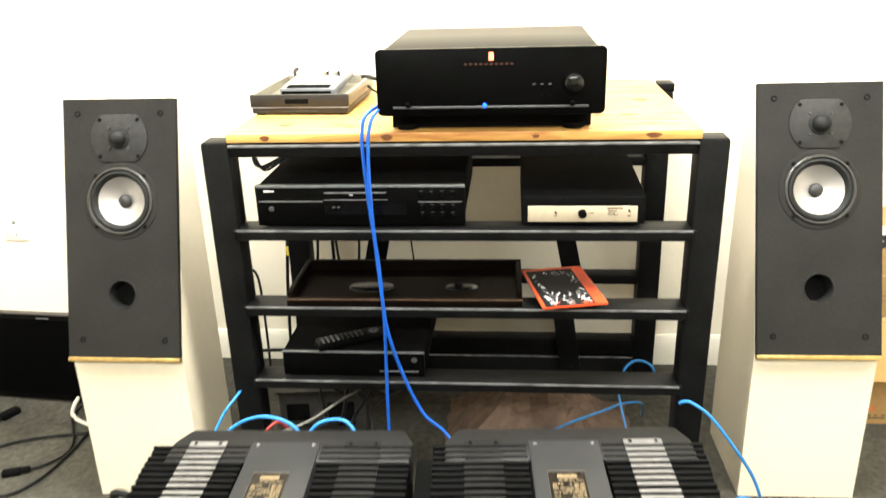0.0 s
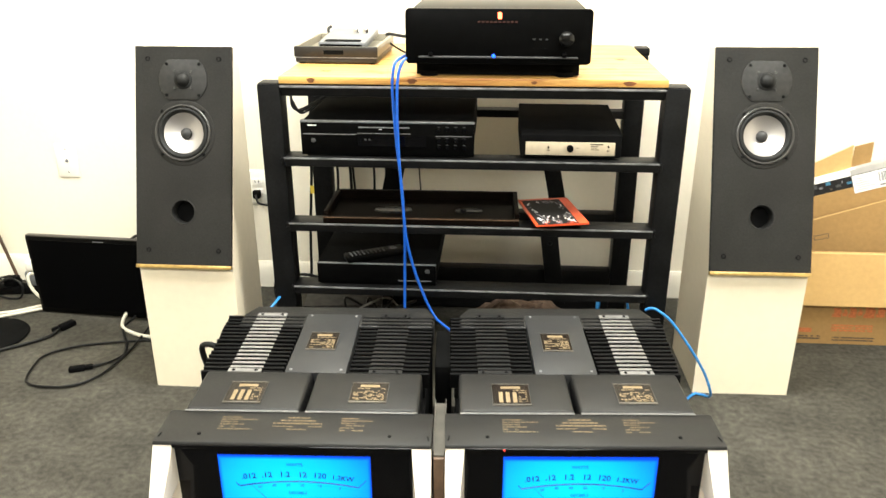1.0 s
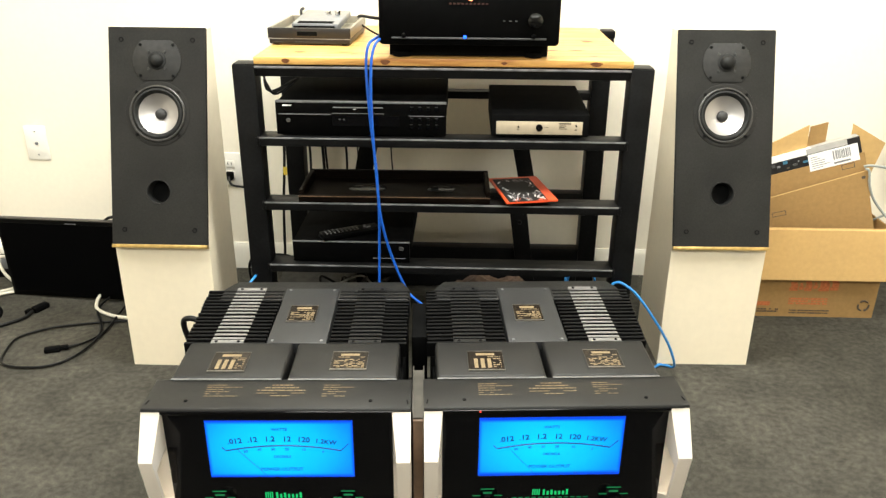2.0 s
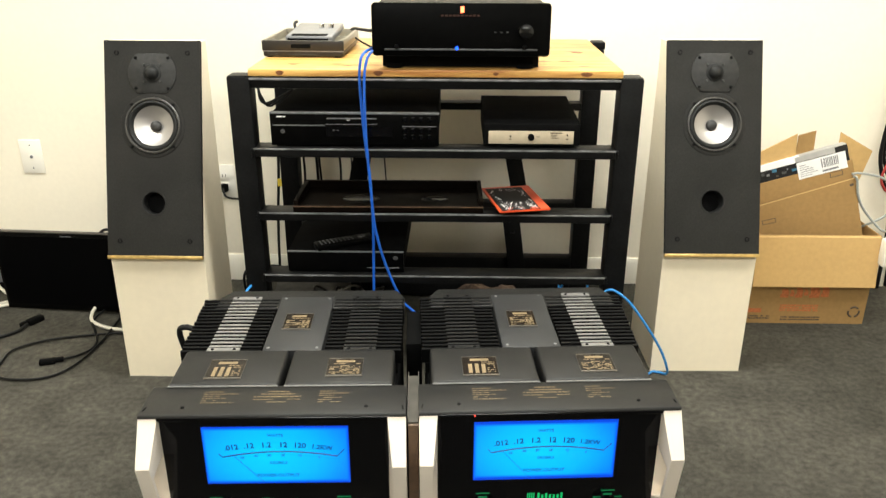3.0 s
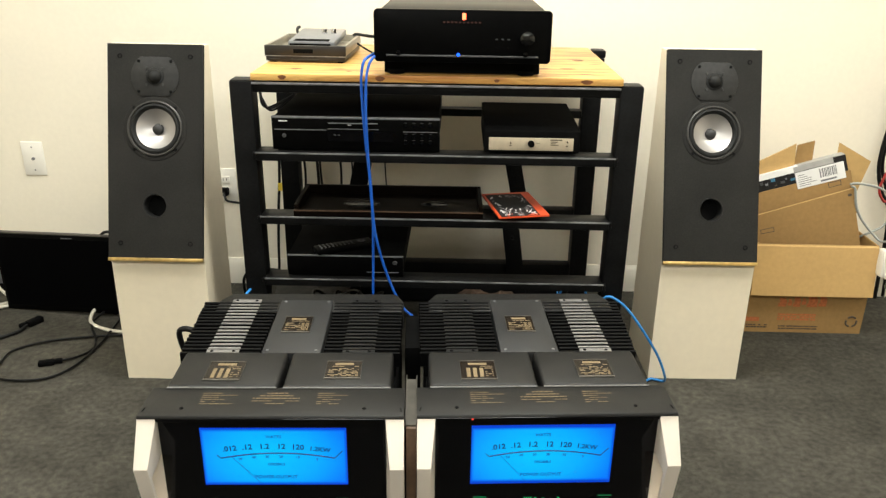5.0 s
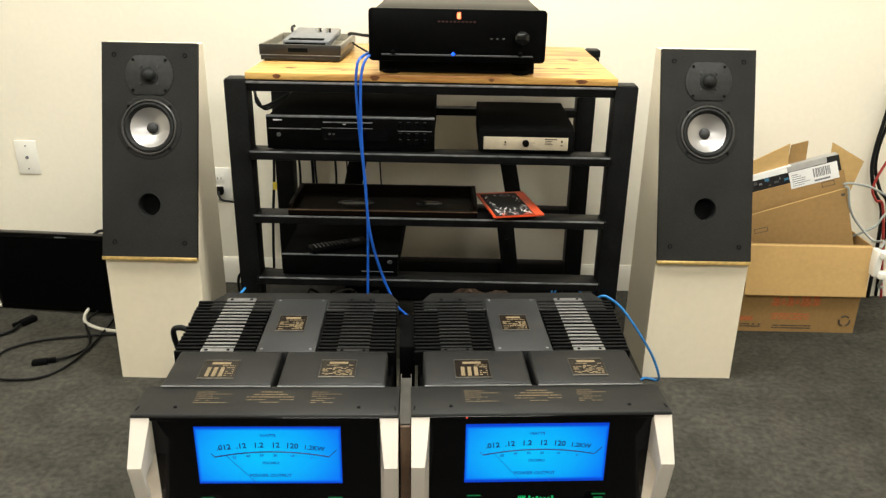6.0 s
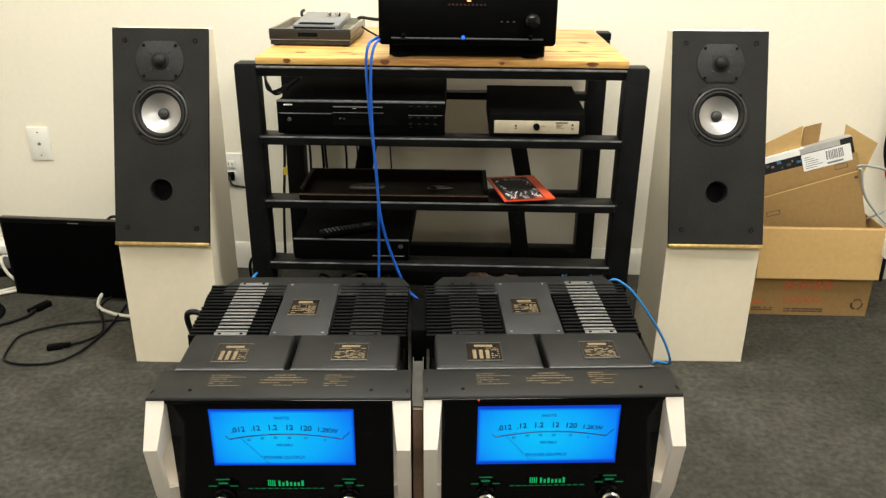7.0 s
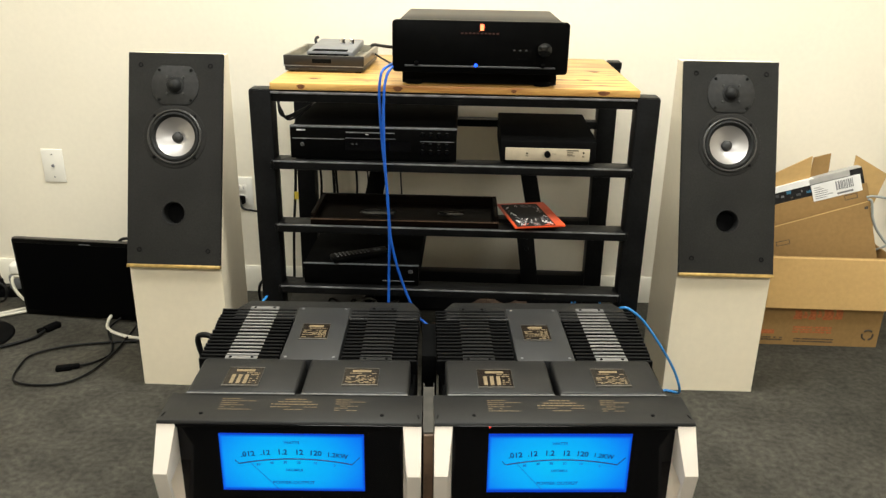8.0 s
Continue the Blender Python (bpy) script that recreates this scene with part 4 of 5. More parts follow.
# ---- gear on the shelves ----
def cd_player():
    c = thing("disc_player", "black disc player with silver top edge on the upper shelf", "disc player", pose(-0.001, 2.142, 0.694) @ Matrix.Diagonal((1, 1, 0.945, 1)))
    W = 0.222
    part("case", B(-W + 0.004, W - 0.004, 0.012, 0.40, 0.008, 0.096, bevel=0.002), M_BLACK_MATT, c)
    f = part("front", B(-W, W, 0, 0.014, 0.004, 0.098, bevel=0.002), M_BLACK, c)
    part("top_edge", B(-W, W, -0.001, 0.004, 0.0925, 0.0985, bevel=0.0015), M_SILVER_EDGE, c, "thin silver top edge")
    part("tray_lip", B(-0.072, 0.058, -0.002, 0.001, 0.080, 0.0825), M_PALE_STEEL, f)
    part("groove", B(-0.215, -0.078, -0.001, 0.001, 0.060, 0.0625), M_PALE_STEEL, f)
    part("groove", B(-0.075, 0.06, -0.001, 0.001, 0.064, 0.0655), M_PALE_STEEL, f)
    part("groove", B(0.125, 0.215, -0.001, 0.001, 0.059, 0.0605), M_INK_GREY, f)
    part("window", B(-0.075, 0.1, -0.0008, 0.001, 0.030, 0.058), M_GLOSS_BLACK, f)
    bars("print", [(-0.203, -0.188, 0, 0.004), (-0.187, -0.180, 0.0005, 0.0035), (-0.02, -0.012, -0.008, -0.006)], M_PAPER, f, pose(0, -0.0011, 0.0835) @ UPRIGHT)
    bars("print", [(-0.058, -0.052, 0, 0.004), (-0.047, -0.042, 0, 0.004)], M_INK_DIM, f, pose(0, -0.0011, 0.046) @ UPRIGHT)
    for i in range(4):
        for z in (0.077, 0.046, 0.028):
            bm = bmesh.new()
            lathe(bm, [(0, 0.003), (0.0045, 0.0028), (0.0055, 0)], pose(0.132 + i * 0.0215, 0, z, 90), 14)
            part("button", bm, M_GLOSS_BLACK, f)
            bars("print", [(0.128 + i * 0.0215, 0.1355 + i * 0.0215, 0, 0.0016)], M_INK_DIM, f, pose(0, -0.0004, z + 0.007) @ UPRIGHT)
    bm = bmesh.new()
    lathe(bm, [(0, 0.002), (0.005, 0.002), (0.006, 0)], pose(-0.19, 0, 0.044, 90), 14)
    part("button", bm, M_INK_DIM, f)
    for x in (-0.19, 0.19):
        for y in (0.03, 0.36):
            part("foot", B(x - 0.02, x + 0.02, y - 0.02, y + 0.02, 0, 0.008), M_RUBBER, c)


cd_player()


def tuner_box():
    c = thing("control_box", "black box with cream faceplate and knob on the upper shelf", "audio box", pose(0.464, 2.145, 0.694))
    W = 0.126
    bm = bmesh.new()
    prism(bm, [(0, 0.006), (0.30, 0.006), (0.30, 0.080), (0.035, 0.070), (0.0, 0.064)], -W, W, bevel=0.0025)
    part("case", bm, M_BLACK_MATT, c)
    f = part("faceplate", B(-0.113, 0.110, -0.002, 0.001, 0.012, 0.046, bevel=0.0008), M_FACEPLATE, c, "cream metal faceplate")
    bm = bmesh.new()
    lathe(bm, [(0.0085, 0), (0.0085, 0.010), (0.007, 0.012), (0, 0.012)], pose(-0.002, -0.002, 0.031, 90), 24)
    part("knob", bm, M_BLACK_MATT, c)
    bm = bmesh.new()
    lathe(bm, [(0.002, 0), (0.002, 0.008), (0, 0.008)], pose(-0.056, -0.002, 0.033, 90), 10)
    part("switch", bm, M_BLACK_MATT, c)
    bm = bmesh.new()
    lathe(bm, [(0.002, 0), (0.002, 0.008), (0, 0.008)], pose(0.093, -0.002, 0.037, 90), 10)
    part("switch", bm, M_BLACK_MATT, c)
    bars("print", [(0.048, 0.080, 0.010, 0.013), (0.05, 0.068, 0.005, 0.0068), (0.05, 0.064, 0.001, 0.0026), (0.05, 0.070, -0.003, -0.0014), (-0.059, -0.053, -0.006, -0.004), (0.012, 0.022, 0.001, 0.002), (0.09, 0.096, -0.006, -0.003)], M_BLACK_PRINT, f, pose(0, -0.0021, 0.030) @ UPRIGHT)
    for x in (-0.1, 0.1):
        for y in (0.03, 0.27):
            part("foot", B(x - 0.012, x + 0.012, y - 0.012, y + 0.012, 0, 0.006), M_RUBBER, c)


tuner_box()


def tray():
    c = thing("wooden_tray", "shallow dark walnut tray with worn edges on the middle shelf", "tray", pose(0.083, 2.128, 0.515, 0, 0, 0.6))
    W, D, H = 0.258, 0.205, 0.030
    part("bottom", B(-W + 0.012, W - 0.012, 0.012, D - 0.012, 0.0, 0.006), M_TRAY, c)
    part("side", B(-W, W, 0, 0.012, 0, H - 0.012, bevel=0.001), M_TRAY, c)
    part("side", B(-W, W, D - 0.012, D, 0, H, bevel=0.001), M_TRAY, c)
    part("side", B(-W, -W + 0.012, 0.0125, D - 0.0125, 0, H, bevel=0.001), M_TRAY, c)
    part("side", B(W - 0.012, W, 0.0125, D - 0.0125, 0, H, bevel=0.001), M_TRAY, c)
    part("worn_edge", B(-W, W, -0.0008, 0.001, H - 0.0145, H - 0.0118), M_TRAY_EDGE, c, "rubbed brown edge")
    # Two gloss discs added to give the glints in the tray.
    for x, wd in ((-0.078, 0.05), (0.125, 0.036)):
        bm = bmesh.new()
        lathe(bm, [(0, 0.004), (wd, 0.003), (wd + 0.002, 0)], pose(x, 0.06, 0.020) @ Matrix.Diagonal((1, 0.5, 1, 1)), 24)
        part("plate", bm, M_GLOSS_BLACK, c, "glossy oval disc added for a glint")


tray()


def magazine():
    m = thing("magazine", "thick red magazine with a dark picture lying on the shelf", "magazine", pose(0.430, 2.195, 0.5155, 0, 0, 12) @ Matrix.Diagonal((1.0, 0.98, 1, 1)))
    part("cover", B(-0.070, 0.070, -0.105, 0.105, 0.0185, 0.0240, bevel=0.001), M_MAG_RED, m)
    part("picture", B(-0.0635, 0.043, -0.1045, 0.090, 0.0242, 0.0248), M_MAG_DARK, m, "dark busy cover picture")
    rng = random.Random(4)
    for name, mat, count, lift in (("print", M_PAPER, 62, 0.0249), ("print", M_INK_GREY, 70, 0.0250), ("print", M_MAG_RED, 14, 0.0251)):
        bm = bmesh.new()
        for i in range(count):
            x, y = rng.uniform(-0.056, 0.037), rng.uniform(-0.098, 0.075)
            if abs(x + 0.008) < 0.034 and -0.035 < y < 0.062:
                continue
            if mat is M_MAG_RED:
                y = rng.uniform(-0.104, -0.088)
            a, ln, wd = rng.uniform(0.9, 2.2), rng.uniform(0.004, 0.011), rng.uniform(0.0008, 0.0022)
            ca, sa = math.cos(a), math.sin(a)
            vs = [bm.verts.new((x + dx * ca - dy * sa, y + dx * sa + dy * ca, lift)) for dx, dy in ((-ln, -wd), (ln, -wd), (ln, wd), (-ln, wd)) ]
            for v in vs:
                v.co.x, v.co.y = max(-0.063, min(0.0425, v.co.x)), max(-0.104, min(0.0895, v.co.y))
            bm.faces.new(vs)
        tagged(part(name, bm, mat, m, smooth=None), kind="stuff")


magazine()
# Black slab added to carry the magazine and fill the dark below it.
mc = thing("black_support", "flat black support added under the red magazine", "case", pose(0.430, 2.215, 0.515, 0, 0, 12))
part("body", B(-0.060, 0.060, -0.075, 0.085, 0.0, 0.0115, bevel=0.002), M_BLACK_MATT, mc)
part("lid", B(-0.060, 0.060, -0.075, 0.085, 0.0118, 0.0185, bevel=0.002), M_BLACK_MATT, mc)


def black_component():
    c = thing("black_component", "plain black audio component on the bottom shelf", "audio box", pose(-0.041, 2.142, 0.331) @ Matrix.Diagonal((1, 1, 0.89, 1)))
    W = 0.163
    part("case", B(-W, W, 0.008, 0.39, 0.005, 0.069, bevel=0.002), M_BLACK_MATT, c)
    f = part("front", B(-W, W, 0, 0.010, 0.003, 0.071, bevel=0.002), M_BLACK, c)
    part("top_edge", B(-W, W, -0.001, 0.003, 0.068, 0.0725, bevel=0.001), M_SILVER_EDGE, c)
    part("groove", B(0.06, 0.15, -0.0008, 0.001, 0.016, 0.018), M_INK_GREY, f)
    bm = bmesh.new()
    lathe(bm, [(0, 0.002), (0.006, 0.002), (0.007, 0)], pose(0.14, 0, 0.05, 90), 14)
    part("button", bm, M_INK_DIM, f)
    for x in (-0.14, 0.14):
        for y in (0.03, 0.35):
            part("foot", B(x - 0.012, x + 0.012, y - 0.012, y + 0.012, 0, 0.004), M_RUBBER, c)
    r = thing("remote_control", "black remote control with grey buttons on the black component", "remote", pose(-0.050, 2.190, 0.3955, 0, 0, -62))
    part("body", B(-0.022, 0.022, -0.085, 0.085, 0, 0.018, bevel=0.006), M_BLACK, r)
    for j in range(9):
        for i in range(3):
            part("button", B(-0.0145 + i * 0.011, -0.0085 + i * 0.011, -0.072 + j * 0.0115, -0.0675 + j * 0.0115, 0.0178, 0.0193, bevel=0.0006, segments=1), (M_SILVER_PLASTIC if (i + j) % 3 else M_INK_GREY) if j < 4 else M_INK_DIM, r)
    part("button_ring", lathe(bmesh.new(), [(0.0045, 0), (0.0045, 0.0014), (0.011, 0.0014), (0.012, 0)], pose(0, 0.052, 0.0178), 20), M_INK_DIM, r)


black_component()


# ---- screen on the floor ----
def screen():
    s = thing("flat_screen", "black flat screen standing on the carpet leaning towards the wall", "screen", pose(-1.287, 2.548, 0.0, 0, 0, -7) @ pose(0, 0, 0, 0, -1.5, 0))
    w, h = 0.545, 0.284
    part("back", B(0.01, w - 0.01, 0.012, 0.045, 0.02, h - 0.01, bevel=0.008), M_BLACK_MATT, s)
    part("bezel", B(0, w, 0, 0.014, 0.003, h, bevel=0.003), M_BLACK, s)
    # Lighter strip paints the lit top of the black bezel.
    part("top_edge", B(0.002, w - 0.002, 0.001, 0.020, h + 0.0002, h + 0.004, bevel=0.0015), M_BEZEL_LIT, s, "top edge with its lit tone in the colour")
    part("panel", B(0.012, w - 0.012, -0.0012, 0.001, 0.022, h - 0.012), M_SCREEN, s, "dark unlit panel")
    bars("wordmark", [(w / 2 - 0.02, w / 2 + 0.02, 0, 0.003)], M_INK_GREY, s, pose(0, -0.0012, h - 0.010) @ UPRIGHT)
    bm = bmesh.new()
    tube(bm, [(w - 0.16, 0.02, h), (w - 0.14, 0.02, h + 0.012), (w - 0.10, 0.02, h + 0.012), (w - 0.08, 0.02, h)], 0.005, 8)
    part("cable_loop", bm, M_BLACK_CABLE, s)


screen()


# ---- cardboard boxes ----
def cardboard():
    b = thing("cardboard_box", "open brown cardboard moving box with orange print on the carpet", "cardboard box", pose(1.445, 2.50, 0))
    W, D, H, t = 0.195, 0.30, 0.318, 0.005
    part("side", B(-W, W, 0, t, 0, H), M_CARD, b)
    part("side", B(-W, W, D - t, D, 0, H), M_CARD, b)
    part("side", B(-W, -W + t, t, D - t, 0, H), M_CARD, b)
    part("side", B(W - t, W, t, D - t, 0, H), M_CARD, b)
    part("bottom", B(-W + t, W - t, t, D - t, 0, t), M_CARD, b)
    bm = bmesh.new()
    prism(bm, [(-0.002, H), (-0.007, H - 0.004), (-0.034, 0.150), (-0.029, 0.149), (-0.001, H - 0.006)], -W - 0.01, W - 0.003)
    # The flap's lighter tone is light put into its colour.
    part("flap", bm, M_CARD_LIT, b, "folded-out front flap, lit tone in the colour")
    pm = pose(0, -0.0002, 0) @ UPRIGHT
    rows = []
    for x0, x1, low, high in ((-0.095, -0.068, 0.096, 0.128), (-0.064, -0.050, 0.100, 0.124), (-0.046, -0.022, 0.096, 0.131), (-0.018, -0.004, 0.104, 0.128), (0.000, 0.034, 0.096, 0.133), (0.038, 0.064, 0.099, 0.137)):
        rows += [(x0, x1, low, low + 0.012), (x0 + 0.004, x1, low + 0.0125, high - 0.008), (x0 + 0.002, x1 - 0.004, high - 0.0078, high)]
    rows += broken_lines(random.Random(3), -0.09, 0.037, (0.046, 0.055, 0.064), 0.006, 0.95)
    rows += [(-0.195, -0.15, 0.04, 0.055)]
    bars("print", rows, M_ORANGE_PRINT, b, pm)
    bars("print", broken_lines(random.Random(5), -0.082, 0.049, (0.012, 0.021), 0.005, 0.95) + broken_lines(random.Random(6), -0.19, -0.12, (0.016, 0.024), 0.005, 0.9), M_BLACK_PRINT, b, pm)
    for k in range(3):
        a = radians(90 + 120 * k)
        bm = bmesh.new()
        pts = [(0.158 + 0.018 * math.cos(a + radians(d)), 0, 0.045 + 0.018 * math.sin(a + radians(d))) for d in (-45, -15, 15, 45)]
        tube(bm, [(x, -0.0006, z) for x, y, z in pts], 0.0032, 6)
        part("print", bm, M_BLACK_PRINT, b)
    # inner tilted box
    c = thing("cardboard_box", "tilted open cardboard carton stuffed into the larger box", "cardboard box", pose(1.636, 2.555, 0.215, 0, 0, -4) @ pose(0, 0, 0, -6, -16, 0))
    W, D, H = 0.37, 0.10, 0.268
    part("side", prism(bmesh.new(), [(-W, 0), (0, 0), (0, H + 0.012), (-W, H - 0.014)], 0, t, axis="y"), M_CARD, c)
    part("edge", prism(bmesh.new(), [(-W, H - 0.0138), (0, H + 0.0122), (0, H + 0.0142), (-W, H - 0.0118)], 0, t, axis="y"), M_CARD_LIT, c, "pale cut edge")
    part("tear", prism(bmesh.new(), rounded(0.012, 0.009, 0.003, 3, -0.012, H - 0.006), -0.0006, 0.0, axis="y"), M_BLACK_PRINT, c, "small torn notch")
    part("side", B(-W, 0, D - t, D, 0.0, H + 0.035), M_CARD, c)
    part("side", B(-t, 0, t, D - t, 0.0, H), M_CARD, c)
    part("side", B(-W, -W + t, t, D - t, 0.0, H), M_CARD, c)
    part("bottom", B(-W + t, -t, t, D - t, 0.0, t), M_CARD, c)
    bars("print", [(-0.302, -0.262, 0.192, 0.194), (-0.302, -0.262, 0.206, 0.208), (-0.304, -0.302, 0.192, 0.208), (-0.262, -0.260, 0.192, 0.208)], M_BLACK_PRINT, c, pose(0, -0.0003, 0) @ UPRIGHT)
    for outline, y, mat in ((((1.525, 0.618), (1.640, 0.556), (1.612, 0.44), (1.53, 0.42)), 2.664, M_CARD_LIT), (((1.24, 0.535), (1.382, 0.613), (1.392, 0.45), (1.24, 0.42)), 2.656, M_CARD_LIT), (((1.39, 0.606), (1.444, 0.622), (1.450, 0.46), (1.39, 0.44)), 2.664, M_CARD)):
        bm = bmesh.new()
        prism(bm, list(outline), y, y + 0.004, axis="y")
        f = part("flap", bm, mat, c, "raised flap")
        f.matrix_basis = c.matrix_basis.inverted()
    # parcel with label, in the carton
    e = thing("parcel", "slim black and white carton with a white barcode label", "parcel", pose(1.645, 2.572, 0.268, 0, 0, -4) @ pose(0, 0, 0, -6, -18, 0))
    part("carton", B(-0.40, -0.01, 0.014, 0.05, 0.14, 0.342, bevel=0.001), M_MAG_DARK, e)
    part("top_strip", B(-0.40, -0.16, 0.0125, 0.0515, 0.3425, 0.345), M_PAPER, e, "white edge")
    part("top_strip", B(-0.1598, -0.012, 0.0125, 0.0515, 0.3425, 0.345), M_PAPER_GREY, e, "grey edge")
    part("white_band", B(-0.40, -0.176, 0.012, 0.0138, 0.325, 0.3422), M_PAPER, e)
    part("grey_band", B(-0.1755, -0.05, 0.012, 0.0138, 0.325, 0.3422), M_PAPER_GREY, e)
    part("lower_wrap", B(-0.40, -0.005, 0.0085, 0.0135, 0.14, 0.288), M_CARD, e)
    bars("print", [(-0.078, -0.042, 0.247, 0.249), (-0.078, -0.042, 0.262, 0.264), (-0.080, -0.078, 0.247, 0.264), (-0.042, -0.040, 0.247, 0.264)], M_BLACK_PRINT, e, pose(0, 0.0083, 0) @ UPRIGHT)
    lb = part("label", B(-0.175, -0.022, 0.0068, 0.0084, 0.268, 0.324), M_PAPER, e, "white shipping label")
    rng = random.Random(2)
    rows = []
    x = -0.10
    while x < -0.045:
        wd = rng.uniform(0.001, 0.004)
        rows.append((x, x + wd, 0.288, 0.318))
        x += wd + rng.uniform(0.001, 0.003)
    for i in range(6):
        rows.append((-0.168, -0.168 + rng.uniform(0.02, 0.06), 0.275 + i * 0.0072, 0.277 + i * 0.0072))
    rows.append((-0.1, -0.05, 0.274, 0.280))
    bars("print", rows, M_INK_GREY, lb, pose(0, 0.0067, 0) @ UPRIGHT)
    rng = random.Random(11)
    for i in range(14):
        x0, z0 = -0.395 + i * 0.0155 + rng.uniform(-0.004, 0.004), rng.uniform(0.290, 0.312)
        part("printed_patch", B(x0, x0 + rng.uniform(0.004, 0.016), 0.0125 + 0.00004 * i, 0.0138, z0, z0 + rng.uniform(0.004, 0.014)), (M_INK_GREY, M_PARCEL_BLUE, M_BLACK_PRINT, M_INK_DIM)[i % 4], e)


cardboard()


# ---- cables ----
def cable(name, points, radius, mat, label, category="cable", group="cables"):
    bm = bmesh.new()
    tube(bm, points, radius)
    return solid(name, bm, mat, label, category, None, group, smooth=60)


cable("blue_cable", [(0.09, 2.40, 0.925), (0.065, 2.25, 0.945), (0.045, 2.14, 0.948), (0.030, 2.105, 0.938), (0.024, 2.099, 0.913), (0.022, 2.098, 0.878), (0.025, 2.098, 0.806), (0.031, 2.098, 0.718), (0.040, 2.098, 0.626), (0.044, 2.098, 0.531), (0.044, 2.098, 0.45), (0.041, 2.098, 0.306), (0.040, 2.095, 0.18), (0.045, 2.07, 0.04), (0.05, 1.98, 0.005)], 0.0036, M_BLUE_CABLE, "bright blue cable hanging down the rack front")
cable("blue_cable", [(0.11, 2.42, 0.93), (0.085, 2.26, 0.946), (0.062, 2.14, 0.950), (0.046, 2.106, 0.938), (0.037, 2.095, 0.907), (0.034, 2.091, 0.864), (0.033, 2.090, 0.807), (0.035, 2.090, 0.718), (0.040, 2.089, 0.627), (0.045, 2.088, 0.548), (0.051, 2.088, 0.484), (0.068, 2.095, 0.402), (0.094, 2.10, 0.320), (0.121, 2.10, 0.262), (0.142, 2.10, 0.239), (0.166, 2.10, 0.216), (0.195, 2.09, 0.17), (0.22, 2.05, 0.05), (0.22, 1.98, 0.005)], 0.0036, M_BLUE_CABLE, "bright blue cable hanging down the rack front")
cable("light_blue_cable", [(0.688, 2.127, 0.286), (0.700, 2.122, 0.294), (0.716, 2.115, 0.293), (0.752, 2.104, 0.268), (0.802, 2.10, 0.203), (0.857, 2.108, 0.116), (0.884, 2.11, 0.052), (0.892, 2.14, 0.014), (0.873, 2.163, 0.006), (0.845, 2.152, 0.006), (0.75, 2.02, 0.006), (0.62, 1.85, 0.006)], 0.0037, M_CYAN_CABLE, "light blue cable arching down to the carpet")
cable("black_cable", [(-0.566, 2.785, 0.366), (-0.552, 2.765, 0.343), (-0.51, 2.758, 0.337), (-0.468, 2.755, 0.330), (-0.455, 2.755, 0.25), (-0.452, 2.75, 0.006)], 0.004, M_BLACK_CABLE, "black power cord running from the outlet")
cable("black_cable", [(-0.345, 2.74, 0.62), (-0.352, 2.745, 0.45), (-0.365, 2.74, 0.28), (-0.37, 2.73, 0.12), (-0.36, 2.70, 0.008), (-0.2, 2.6, 0.008)], 0.005, M_BLACK_CABLE, "black cord hanging behind the rack")
cable("black_cable", [(-0.43, 2.60, 0.006), (-0.46, 2.58, 0.07), (-0.45, 2.57, 0.14), (-0.39, 2.57, 0.16), (-0.30, 2.58, 0.14), (-0.22, 2.6, 0.008)], 0.005, M_BLACK_CABLE, "black cord looping off the carpet")
for i, x in enumerate((-0.262, -0.216, -0.205, -0.136, -0.095, 0.022)):
    cable("black_cable", [(x - 0.012, 2.74, 0.64), (x - 0.006, 2.75, 0.55), (x, 2.75, 0.42), (x + 0.02 * (i % 3 - 1), 2.74, 0.2), (x, 2.72, 0.008)], (0.004, 0.005, 0.004, 0.004, 0.0025, 0.0025)[i], M_BLACK_CABLE, "thin black cord behind the rack")
for i in range(3):
    cable("black_cable", [(-0.25, 2.52, 0.84), (-0.312 - 0.008 * i, 2.47, 0.81), (-0.322 + 0.006 * i, 2.44, 0.775 - 0.008 * i), (-0.305 + 0.008 * i, 2.45, 0.745 - 0.004 * i), (-0.24, 2.52, 0.77)], 0.003, M_BLACK_CABLE, "coiled cord above the disc player")
cable("black_cable", [(-0.045, 2.50, 0.955), (-0.03, 2.46, 0.962), (0.02, 2.38, 0.966), (0.08, 2.34, 0.97)], 0.0045, M_BLACK_CABLE, "short black cord from the small box")
cable("black_cable", [(-0.05, 2.55, 0.93), (-0.01, 2.5, 0.915), (0.04, 2.45, 0.902), (0.08, 2.46, 0.903)], 0.003, M_BLACK_CABLE, "short black cord on the board")
# cords on the carpet by the screen
cable("black_cable", [(-0.93, 2.51, 0.02), (-0.945, 2.44, 0.008), (-0.89, 2.34, 0.007), (-0.868, 2.27, 0.007), (-0.90, 2.215, 0.007), (-0.96, 2.18, 0.008)], 0.004, M_BLACK_CABLE, "black power cord on the carpet")
cable("black_cable", [(-0.855, 2.49, 0.02), (-0.86, 2.38, 0.008), (-0.86, 2.28, 0.008), (-0.88, 2.16, 0.007), (-0.93, 2.09, 0.007), (-1.02, 2.075, 0.007), (-1.085, 2.10, 0.007), (-1.11, 2.18, 0.007), (-1.11, 2.25, 0.007), (-1.04, 2.31, 0.007), (-0.93, 2.345, 0.007), (-0.80, 2.37, 0.007), (-0.70, 2.40, 0.007)], 0.004, M_BLACK_CABLE, "black power cord looped on the carpet")
p = thing("power_plug", "black power plug lying on the carpet", "plug", pose(-0.965, 2.178, 0.0, 0, 0, 20))
part("body", B(-0.028, 0.018, -0.011, 0.011, 0, 0.016, bevel=0.004), M_BLACK_MATT, p)
